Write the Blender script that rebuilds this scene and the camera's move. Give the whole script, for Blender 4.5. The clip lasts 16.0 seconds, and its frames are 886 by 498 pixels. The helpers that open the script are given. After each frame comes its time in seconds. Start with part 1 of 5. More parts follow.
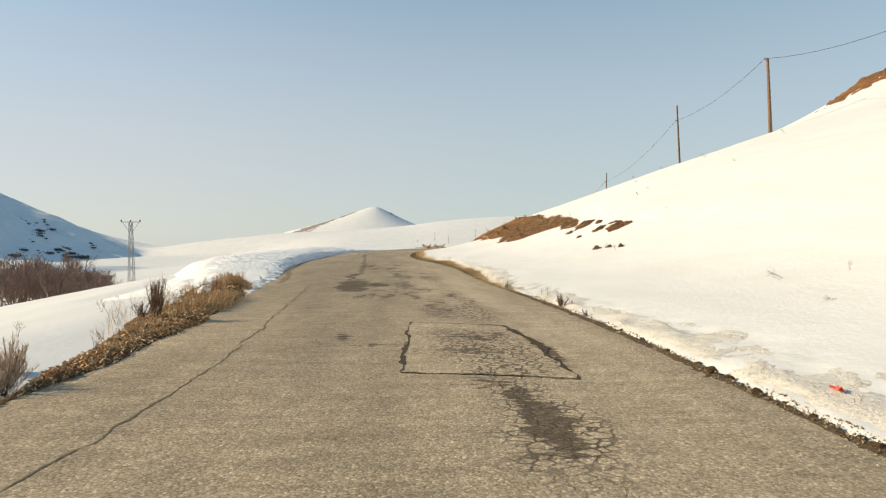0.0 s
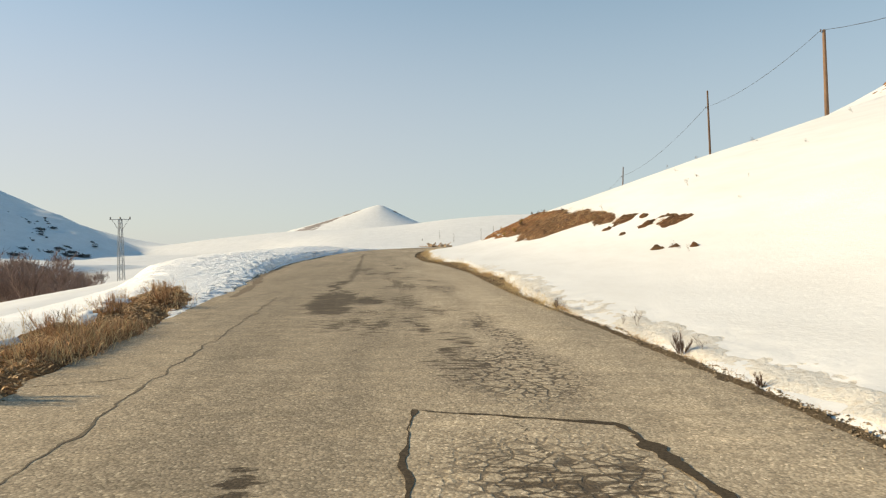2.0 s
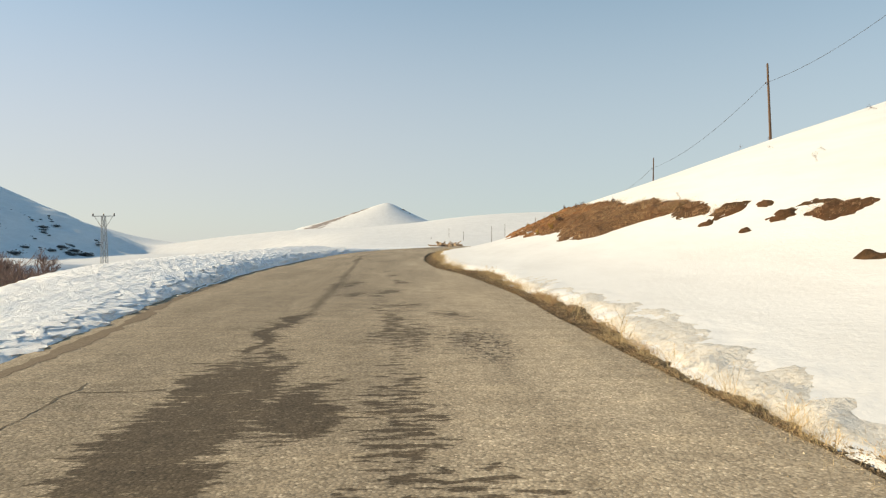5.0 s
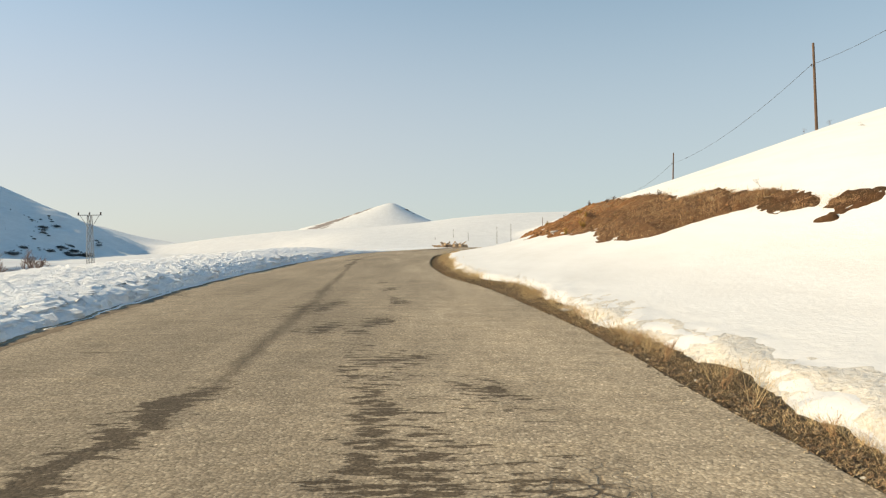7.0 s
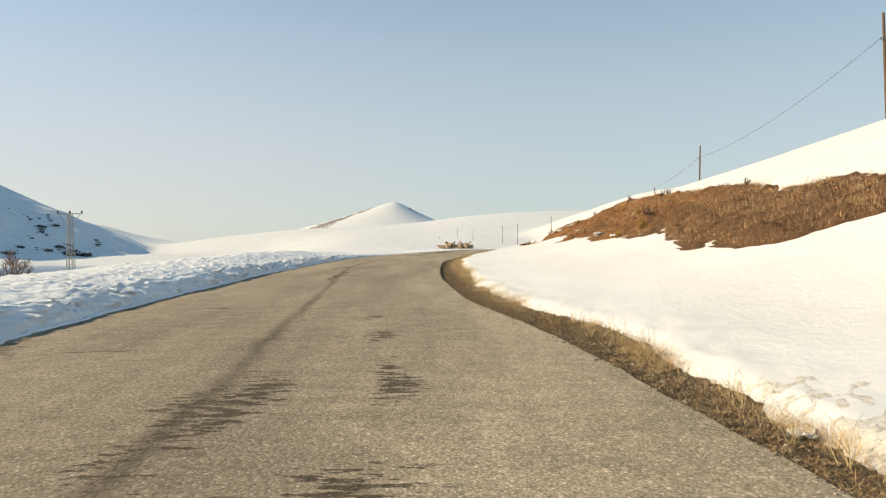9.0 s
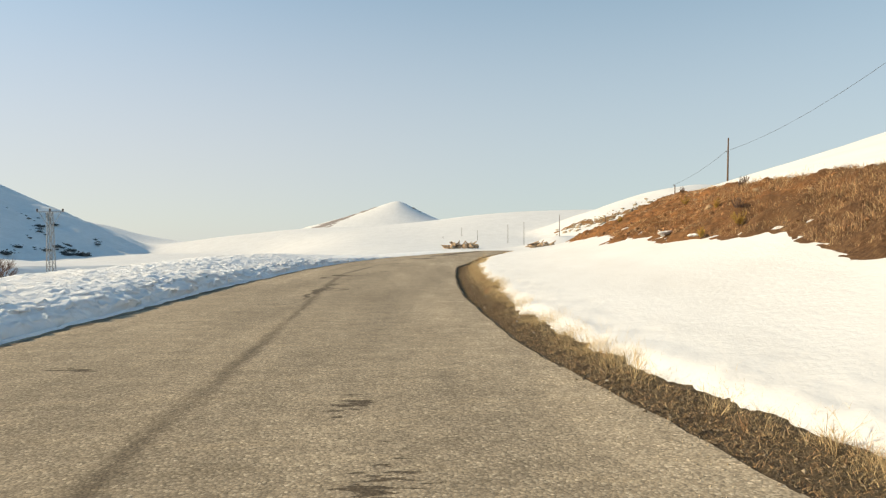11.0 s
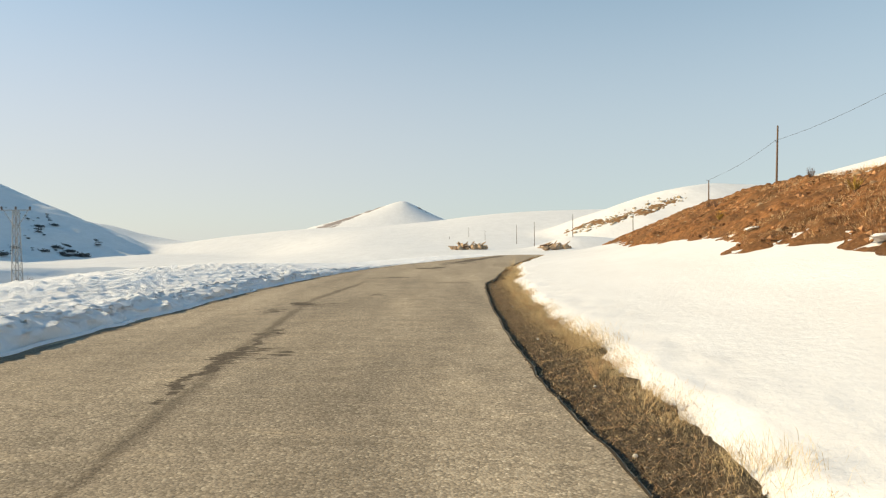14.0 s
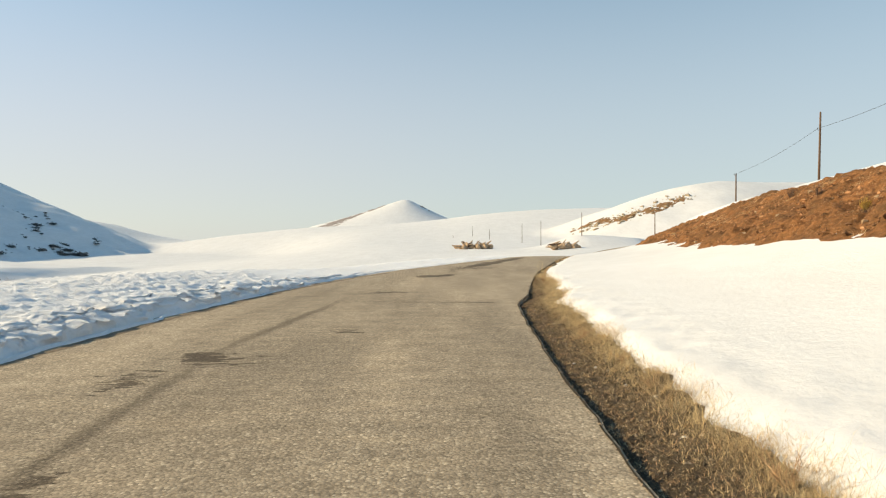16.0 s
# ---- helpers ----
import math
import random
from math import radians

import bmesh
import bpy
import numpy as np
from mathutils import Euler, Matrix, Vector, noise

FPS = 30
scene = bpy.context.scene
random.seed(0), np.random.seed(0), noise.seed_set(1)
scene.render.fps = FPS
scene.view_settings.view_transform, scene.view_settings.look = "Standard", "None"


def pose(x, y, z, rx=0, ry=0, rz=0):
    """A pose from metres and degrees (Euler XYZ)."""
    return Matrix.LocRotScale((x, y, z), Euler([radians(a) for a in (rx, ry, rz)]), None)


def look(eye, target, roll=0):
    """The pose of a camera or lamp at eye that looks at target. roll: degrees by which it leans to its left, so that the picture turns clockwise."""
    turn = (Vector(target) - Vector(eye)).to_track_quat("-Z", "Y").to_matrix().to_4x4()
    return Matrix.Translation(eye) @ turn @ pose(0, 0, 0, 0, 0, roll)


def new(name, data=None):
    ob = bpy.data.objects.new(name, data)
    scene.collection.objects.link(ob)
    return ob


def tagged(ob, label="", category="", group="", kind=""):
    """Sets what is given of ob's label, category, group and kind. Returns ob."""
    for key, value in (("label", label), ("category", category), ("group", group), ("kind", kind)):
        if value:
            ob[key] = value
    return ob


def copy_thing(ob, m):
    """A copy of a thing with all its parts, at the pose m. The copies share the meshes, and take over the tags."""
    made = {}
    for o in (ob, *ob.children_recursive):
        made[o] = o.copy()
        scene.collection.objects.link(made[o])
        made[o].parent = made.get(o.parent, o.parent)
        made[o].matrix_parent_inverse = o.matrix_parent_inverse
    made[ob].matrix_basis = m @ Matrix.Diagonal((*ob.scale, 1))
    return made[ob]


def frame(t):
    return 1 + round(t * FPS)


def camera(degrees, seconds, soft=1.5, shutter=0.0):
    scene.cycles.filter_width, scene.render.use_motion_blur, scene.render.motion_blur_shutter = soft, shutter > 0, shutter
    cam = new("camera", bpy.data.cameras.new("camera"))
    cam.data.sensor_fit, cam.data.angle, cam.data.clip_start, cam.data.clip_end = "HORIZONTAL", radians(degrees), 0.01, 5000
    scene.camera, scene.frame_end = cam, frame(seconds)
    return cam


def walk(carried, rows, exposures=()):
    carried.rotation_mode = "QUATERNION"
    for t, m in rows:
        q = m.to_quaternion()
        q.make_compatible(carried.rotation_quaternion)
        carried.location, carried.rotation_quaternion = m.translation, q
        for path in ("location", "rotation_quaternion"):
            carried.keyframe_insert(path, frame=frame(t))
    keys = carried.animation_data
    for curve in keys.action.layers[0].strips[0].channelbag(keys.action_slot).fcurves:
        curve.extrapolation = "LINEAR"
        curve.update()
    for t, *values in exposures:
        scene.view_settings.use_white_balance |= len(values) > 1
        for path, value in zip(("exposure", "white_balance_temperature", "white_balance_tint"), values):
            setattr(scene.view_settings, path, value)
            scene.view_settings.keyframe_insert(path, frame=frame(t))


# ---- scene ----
# ======================= camera =======================
# seconds, x, y, z, pitch, yaw
PATH = [
    (0.0, 0.000, 0.000, 1.402, -1.15, -2.84),
    (0.5, 0.003, 1.503, 1.399, -1.30, -2.67),
    (1.0, 0.006, 2.946, 1.397, -1.31, -2.58),
    (1.5, 0.011, 4.281, 1.380, -1.45, -2.53),
    (2.0, 0.013, 5.622, 1.338, -1.27, -2.45),
    (2.5, 0.016, 7.126, 1.325, -1.46, -2.30),
    (3.0, -0.000, 8.593, 1.319, -1.31, -2.17),
    (3.5, -0.018, 9.910, 1.305, -1.56, -2.11),
    (4.0, -0.019, 11.379, 1.308, -1.30, -1.97),
    (6.5, -0.067, 17.969, 1.289, -1.63, -1.46),
    (7.0, -0.108, 19.361, 1.268, -1.39, -1.39),
    (7.5, -0.166, 20.890, 1.301, -1.61, -1.30),
    (8.0, -0.222, 22.323, 1.306, -1.50, -1.18),
    (8.5, -0.269, 23.897, 1.341, -1.48, -1.11),
    (9.0, -0.320, 25.560, 1.365, -1.46, -1.09),
    (11.5, -0.676, 32.292, 1.340, -1.54, -0.66),
    (12.0, -0.734, 33.591, 1.331, -1.59, -0.52),
    (12.5, -0.790, 35.004, 1.357, -1.59, -0.57),
    (13.0, -0.837, 36.409, 1.381, -1.76, -0.40),
    (13.5, -0.872, 37.645, 1.383, -1.43, -0.39),
    (14.0, -0.922, 38.961, 1.383, -1.48, -0.35),
    (14.5, -0.951, 40.443, 1.379, -1.84, -0.24),
    (15.0, -0.977, 41.958, 1.362, -1.74, -0.14),
    (15.5, -1.006, 43.342, 1.338, -1.60, -0.14),
    (16.0, -1.053, 44.805, 1.325, -1.57, -0.08),
]
EXPO, KELVIN, TINT = 0.44, 7200, 9.6
SUN, SKY, HAZE, HAZE_COL = 4.75, 0.094, 0.86, (4.50, 4.72, 5.2)
HAZE_WARM = (5.55, 4.92, 5.15)

LEAN = 0.32
cam = camera(68.0, 16.0, 1.2)
walk(cam, [(t, pose(x, y, z, 90 + p, LEAN, w)) for t, x, y, z, p, w in PATH],
     exposures=[(0, EXPO - 0.03, KELVIN, TINT), (16, EXPO + 0.07, KELVIN, TINT)])

# ======================= light =======================
SUN_EL, SUN_AZ = radians(24.5), (-0.990, 0.14)   # low sun from the valley side
world = bpy.data.worlds.new("winter_sky")
scene.world = world
world.use_nodes = True
wn = world.node_tree
sky = wn.nodes.new("ShaderNodeTexSky")
sky.sky_type = 'NISHITA'
sky.sun_disc = False
sky.sun_elevation = SUN_EL
sky.sun_rotation = math.atan2(SUN_AZ[0], SUN_AZ[1])
sky.altitude = 1800
sky.air_density, sky.dust_density, sky.ozone_density = 1.0, 0.8, 3.0
back = wn.nodes["Background"]
back.inputs["Strength"].default_value = SKY
haze = wn.nodes.new("ShaderNodeMix")          # thin high haze that evens the sky out
haze.data_type = 'RGBA'
sky_at = wn.nodes.new("ShaderNodeTexCoord")
split = wn.nodes.new("ShaderNodeSeparateXYZ")
wn.links.new(sky_at.outputs["Generated"], split.inputs[0])
thin = wn.nodes.new("ShaderNodeMapRange")     # the haze thins out towards the zenith
thin.interpolation_type = 'SMOOTHSTEP'
for k, v in (("From Min", 0.0), ("From Max", 0.62), ("To Min", HAZE), ("To Max", 0.10)):
    thin.inputs[k].default_value = v
wn.links.new(split.outputs["Z"], thin.inputs["Value"])
wn.links.new(thin.outputs["Result"], haze.inputs["Factor"])
glow = wn.nodes.new("ShaderNodeMix")          # the haze is warmer on the sun's side
glow.data_type = 'RGBA'
glow.inputs["A"].default_value = (*HAZE_WARM, 1)
glow.inputs["B"].default_value = (*HAZE_COL, 1)
side = wn.nodes.new("ShaderNodeMapRange")
side.interpolation_type = 'SMOOTHSTEP'
side.inputs["From Min"].default_value, side.inputs["From Max"].default_value = -0.75, 0.35
wn.links.new(split.outputs["X"], side.inputs["Value"])
wn.links.new(side.outputs["Result"], glow.inputs["Factor"])
wn.links.new(glow.outputs["Result"], haze.inputs["B"])
cold = wn.nodes.new("ShaderNodeMix")          # clear cold mountain air
cold.data_type, cold.blend_type = 'RGBA', 'MULTIPLY'
cold.inputs["Factor"].default_value = 1.0
cold.inputs["B"].default_value = (0.555, 1.43, 1.405, 1)
wn.links.new(sky.outputs["Color"], cold.inputs["A"])
wn.links.new(cold.outputs["Result"], haze.inputs["A"])
wn.links.new(haze.outputs["Result"], back.inputs["Color"])

sun = new("sun", bpy.data.lights.new("sun", "SUN"))
sun.data.energy, sun.data.angle, sun.data.color = SUN, radians(0.5), (1.0, 0.83, 0.565)
to_sun = Vector((SUN_AZ[0] * math.cos(SUN_EL), SUN_AZ[1] * math.cos(SUN_EL), math.sin(SUN_EL))).normalized()
sun.matrix_world = look(to_sun * 300, (0, 0, 0))


# ======================= helpers =======================
def part(name, bm, material, parent=None, label="", smooth=False):
    """One mesh object out of a bmesh, under a thing or alone."""
    me = bpy.data.meshes.new(name)
    bm.to_mesh(me)
    bm.free()
    return mesh_part(name, me, material, parent, label, smooth)


def mesh_part(name, me, material, parent=None, label="", smooth=False):
    me.materials.append(material)
    if smooth:
        me.shade_smooth()
    ob = new(name, me)
    if parent is not None:
        ob.parent = parent
    if label:
        tagged(ob, label)
    return ob


def from_arrays(name, verts, faces, material, parent=None, label="", smooth=False):
    me = bpy.data.meshes.new(name)
    me.from_pydata([tuple(v) for v in np.asarray(verts).tolist()], [], [tuple(q) for q in np.asarray(faces).tolist()])
    me.update()
    return mesh_part(name, me, material, parent, label, smooth)


def empty(name, place=(0, 0, 0), turn=0.0):
    ob = new(name)
    ob.empty_display_size = 0.2
    ob.matrix_basis = pose(*place, 0, 0, turn)
    return ob


def smoothstep(v, a, b):
    k = np.clip((np.asarray(v, float) - a) / (b - a), 0, 1)
    return k * k * (3 - 2 * k)


def hash2(ix, iy, seed):
    n = (ix.astype(np.int64) * 374761393 + iy.astype(np.int64) * 668265263 + seed * 974634533) & 0x7FFFFFFF
    n = ((n ^ (n >> 13)) * 1274126177) & 0x7FFFFFFF
    n = n ^ (n >> 16)
    return (n & 0xFFFF) / 65535.0


def vnoise(x, y, seed=0):
    """Smooth value noise in -1..1 over arrays."""
    x, y = np.broadcast_arrays(np.asarray(x, float), np.asarray(y, float))
    x0, y0 = np.floor(x), np.floor(y)
    u, v = x - x0, y - y0
    u, v = u * u * u * (u * (6 * u - 15) + 10), v * v * v * (v * (6 * v - 15) + 10)
    a, b = hash2(x0, y0, seed), hash2(x0 + 1, y0, seed)
    c, d = hash2(x0, y0 + 1, seed), hash2(x0 + 1, y0 + 1, seed)
    return 2 * ((a * (1 - u) + b * u) * (1 - v) + (c * (1 - u) + d * u) * v) - 1


def fbm(x, y, octaves=4, seed=0, gain=0.5):
    total, amp, k = 0.0, 1.0, 1.0
    for o in range(octaves):
        total = total + amp * vnoise(np.asarray(x) * k + 17.3 * o, np.asarray(y) * k - 9.1 * o, seed + o)
        amp *= gain
        k *= 2.03
    return total


def curve_through(knots):
    """A smooth curve through few (at, value) pairs: monotone pieces, with flat or straight ends."""
    kx = np.array([k[0] for k in knots], float)
    ky = np.array([k[1] for k in knots], float)
    slope = np.gradient(ky, kx)

    def f(x):
        x = np.asarray(x, float)
        i = np.clip(np.searchsorted(kx, x) - 1, 0, len(kx) - 2)
        h = kx[i + 1] - kx[i]
        t = (x - kx[i]) / h
        tc = np.clip(t, 0, 1)
        r = ((1 + 2 * tc) * (1 - tc) ** 2 * ky[i] + tc * (1 - tc) ** 2 * h * slope[i]
             + tc * tc * (3 - 2 * tc) * ky[i + 1] + tc * tc * (tc - 1) * h * slope[i + 1])
        return r + np.where(t > 1, (t - 1) * h * slope[-1], 0) + np.where(t < 0, t * h * slope[0], 0)
    return f


# ======================= materials =======================
def material(name):
    m = bpy.data.materials.new(name)
    m.use_nodes = True
    nt = m.node_tree
    return m, nt, nt.nodes["Principled BSDF"]


def node(nt, kind, **inputs):
    n = nt.nodes.new(kind)
    for k, v in inputs.items():
        n.inputs[k.replace("_", " ")].default_value = v
    return n


def coords(nt):
    return node(nt, "ShaderNodeNewGeometry").outputs["Position"]


def noise_tex(nt, vec, scale, detail=4.0, rough=0.55, distort=0.0):
    n = node(nt, "ShaderNodeTexNoise", Scale=scale, Detail=detail, Roughness=rough, Distortion=distort)
    nt.links.new(vec, n.inputs["Vector"])
    return n.outputs["Fac"]


def ramp(nt, fac, stops):
    r = node(nt, "ShaderNodeValToRGB")
    el = r.color_ramp.elements
    while len(el) < len(stops):
        el.new(0.5)
    for e, (p, c) in zip(el, stops):
        e.position = p
        e.color = (*c, 1) if len(c) == 3 else c
    nt.links.new(fac, r.inputs["Fac"])
    return r.outputs["Color"]


def grey(v):
    return (v, v, v)


def math_node(nt, op, a, b=None, clamp=False):
    n = nt.nodes.new("ShaderNodeMath")
    n.operation = op
    n.use_clamp = clamp
    for i, v in enumerate((a, b)):
        if v is None:
            continue
        if isinstance(v, (int, float)):
            n.inputs[i].default_value = v
        else:
            nt.links.new(v, n.inputs[i])
    return n.outputs[0]


def mix(nt, fac, a, b, blend='MIX'):
    n = nt.nodes.new("ShaderNodeMix")
    n.data_type, n.blend_type = 'RGBA', blend
    for sock, v in ((n.inputs["Factor"], fac), (n.inputs["A"], a), (n.inputs["B"], b)):
        if isinstance(v, (int, float)):
            sock.default_value = v
        elif isinstance(v, tuple):
            sock.default_value = (*v, 1)
        else:
            nt.links.new(v, sock)
    return n.outputs["Result"]


def bump(nt, bsdf, height, strength=0.4, distance=0.02, after=None):
    b = node(nt, "ShaderNodeBump", Strength=strength, Distance=distance)
    nt.links.new(height, b.inputs["Height"])
    if after is not None:
        nt.links.new(after, b.inputs["Normal"])
    nt.links.new(b.outputs["Normal"], bsdf.inputs["Normal"])
    return b.outputs["Normal"]


def stretched(nt, vec, sx, sy, sz):
    m = node(nt, "ShaderNodeMapping", Scale=(sx, sy, sz))
    nt.links.new(vec, m.inputs["Vector"])
    return m.outputs["Vector"]


def snow_material(name, rough_scale=1.0, dirty=0.0, bright=0.97, crumbs=0.0):
    m, nt, b = material(name)
    p = coords(nt)
    wide = noise_tex(nt, stretched(nt, p, 0.25, 0.09, 0.25), 1.0, 5)
    fine = noise_tex(nt, p, 9.0 * rough_scale, 6, 0.62)
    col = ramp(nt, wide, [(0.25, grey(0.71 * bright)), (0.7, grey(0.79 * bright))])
    crust = noise_tex(nt, stretched(nt, p, 1.1, 0.35, 1.1), 1.0, 7, 0.65)
    col = mix(nt, 1.0, col, ramp(nt, crust, [(0.32, (0.94, 0.935, 0.93)), (0.55, grey(1.0)), (0.72, grey(1.04))]), 'MULTIPLY')
    if dirty:
        grime = ramp(nt, noise_tex(nt, p, 14.0, 6, 0.7), [(0.48, grey(0.0)), (0.72, grey(1.0))])
        col = mix(nt, math_node(nt, 'MULTIPLY', grime, dirty), col, (0.46, 0.39, 0.30))
        if dirty > 0.5:
            col = mix(nt, 1.0, col, (1.0, 0.955, 0.88), 'MULTIPLY')
    nt.links.new(col, b.inputs["Base Color"])
    b.inputs["Roughness"].default_value = 0.62
    b.inputs["Specular IOR Level"].default_value = 0.28
    first = bump(nt, b, noise_tex(nt, stretched(nt, p, 1.0, 0.5, 1.0), 1.6, 5), 0.07 * rough_scale ** 2, 0.10)
    last = bump(nt, b, fine, min(1.0, 0.4 * rough_scale), 0.03 * rough_scale, first)
    if crumbs:
        lump = noise_tex(nt, warp(nt, p, 3.0, 0.25), 9.5, 7, 0.75)
        bump(nt, b, math_node(nt, 'ABSOLUTE', math_node(nt, 'SUBTRACT', lump, 0.5)), crumbs, 0.06, last)
    return m


def earth_material(name, dark, light, scale=6.0, stones=0.3, stone_col=(0.42, 0.36, 0.27), turf=None, turf_end=None):
    m, nt, b = material(name)
    p = coords(nt)
    a = noise_tex(nt, p, scale, 8, 0.68)
    w = noise_tex(nt, p, scale * 0.13, 4, 0.6)
    col = ramp(nt, a, [(0.32, dark), (0.68, light)])
    col = mix(nt, ramp(nt, w, [(0.40, grey(0.0)), (0.66, grey(0.75))]), col, turf or tuple(0.55 * (d + l) * k for d, l, k in zip(dark, light, (1.15, 0.85, 0.7))))
    v = node(nt, "ShaderNodeTexVoronoi", Scale=scale * 2.2)
    nt.links.new(p, v.inputs["Vector"])
    spot = ramp(nt, v.outputs["Distance"], [(0.12, grey(1.0)), (0.22, grey(0.0))])
    col = mix(nt, math_node(nt, 'MULTIPLY', spot, stones), col, stone_col)
    if turf_end:                                   # matted turf covers the soil up to here
        sep = node(nt, "ShaderNodeSeparateXYZ")
        nt.links.new(warp(nt, p, 0.5, 5.0), sep.inputs[0])
        k = node(nt, "ShaderNodeMapRange", From_Min=turf_end - 3.0, From_Max=turf_end + 4.0, To_Min=0.85, To_Max=0.0)
        nt.links.new(sep.outputs["Y"], k.inputs["Value"])
        mat_col = ramp(nt, noise_tex(nt, stretched(nt, p, 2.0, 5.0, 2.0), 5.0, 7, 0.7), [(0.3, (0.055, 0.032, 0.022)), (0.52, (0.15, 0.088, 0.052)), (0.72, (0.34, 0.215, 0.11))])
        col = mix(nt, k.outputs["Result"], col, mat_col)
    nt.links.new(col, b.inputs["Base Color"])
    b.inputs["Roughness"].default_value = 0.95
    b.inputs["Specular IOR Level"].default_value = 0.1
    rough = bump(nt, b, a, 1.0, 0.10)
    bump(nt, b, noise_tex(nt, p, scale * 4.2, 5, 0.7), 1.0, 0.035, rough)
    return m


def plain_material(name, colour, rough=0.8, vary=0.35, scale=14.0, metal=0.0, stretch=(1, 1, 1), relief=0.3):
    m, nt, b = material(name)
    p = stretched(nt, coords(nt), *stretch)
    n = noise_tex(nt, p, scale, 6, 0.65)
    lo = tuple(c * (1 - vary) for c in colour)
    hi = tuple(min(1, c * (1 + vary)) for c in colour)
    nt.links.new(ramp(nt, n, [(0.3, lo), (0.7, hi)]), b.inputs["Base Color"])
    b.inputs["Roughness"].default_value = rough
    b.inputs["Metallic"].default_value = metal
    b.inputs["Specular IOR Level"].default_value = 0.5 if metal or rough < 0.7 else 0.2
    bump(nt, b, n, relief, 0.01)
    return m


def blade_material(name, colour, vary=0.4):
    m, nt, b = material(name)
    g = node(nt, "ShaderNodeNewGeometry")
    lo = tuple(c * (1 - vary) for c in colour)
    hi = tuple(min(1, c * (1 + vary)) for c in colour)
    nt.links.new(ramp(nt, g.outputs["Random Per Island"], [(0.0, lo), (1.0, hi)]), b.inputs["Base Color"])
    b.inputs["Roughness"].default_value = 0.8
    b.inputs["Specular IOR Level"].default_value = 0.2
    return m


def ellipse_mask(nt, warped, cx, cy, rx, ry, turn=0.0, soft=0.35):
    """1 inside an ellipse on the road, fading to 0 over its rim."""
    m = node(nt, "ShaderNodeMapping", Location=(cx, cy, 0), Rotation=(0, 0, radians(turn)), Scale=(rx, ry, 1))
    m.vector_type = 'TEXTURE'
    nt.links.new(warped, m.inputs["Vector"])
    flat = nt.nodes.new("ShaderNodeVectorMath")
    flat.operation = 'MULTIPLY'
    flat.inputs[1].default_value = (1, 1, 0)
    nt.links.new(m.outputs["Vector"], flat.inputs[0])
    ln = nt.nodes.new("ShaderNodeVectorMath")
    ln.operation = 'LENGTH'
    nt.links.new(flat.outputs["Vector"], ln.inputs[0])
    r = node(nt, "ShaderNodeMapRange", From_Min=1.0 + soft, From_Max=1.0 - soft, To_Min=0.0, To_Max=1.0)
    nt.links.new(ln.outputs["Value"], r.inputs["Value"])
    return r.outputs["Result"]


def warp(nt, p, scale, amount):
    n = node(nt, "ShaderNodeTexNoise", Scale=scale, Detail=5, Roughness=0.65)
    nt.links.new(p, n.inputs["Vector"])
    s = nt.nodes.new("ShaderNodeVectorMath")
    s.operation = 'MULTIPLY_ADD'
    s.inputs[1].default_value = (amount, amount, 0)
    nt.links.new(n.outputs["Color"], s.inputs[0])
    nt.links.new(p, s.inputs[2])
    o = nt.nodes.new("ShaderNodeVectorMath")
    o.operation = 'SUBTRACT'
    o.inputs[1].default_value = (amount / 2, amount / 2, 0)
    nt.links.new(s.outputs["Vector"], o.inputs[0])
    return o.outputs["Vector"]


# old damp stains (x, y, half width, half length, turn)
SOLID = [(-1.62, 18.9, 0.46, 2.5, 6), (-0.98, 19.1, 0.48, 0.85, 0), (-1.45, 17.5, 0.42, 1.0, 0), (-1.98, 22.1, 0.14, 0.7, 4), (-1.95, 24.2, 0.17, 0.7, 0), (-2.03, 23.0, 0.14, 0.9, 0),
         (-3.62, 51.8, 0.30, 0.17, 0), (-3.75, 50.6, 0.26, 0.20, 0), (-3.27, 46.0, 0.10, 2.2, 2), (-3.4, 46.4, 0.2, 0.3, 0), (1.60, 7.75, 0.10, 0.65, -4), (1.00, 5.0, 0.19, 1.1, 3), (1.3, 72.6, 0.38, 6.5, -18), (-1.3, 64.2, 0.5, 0.7, -18)]
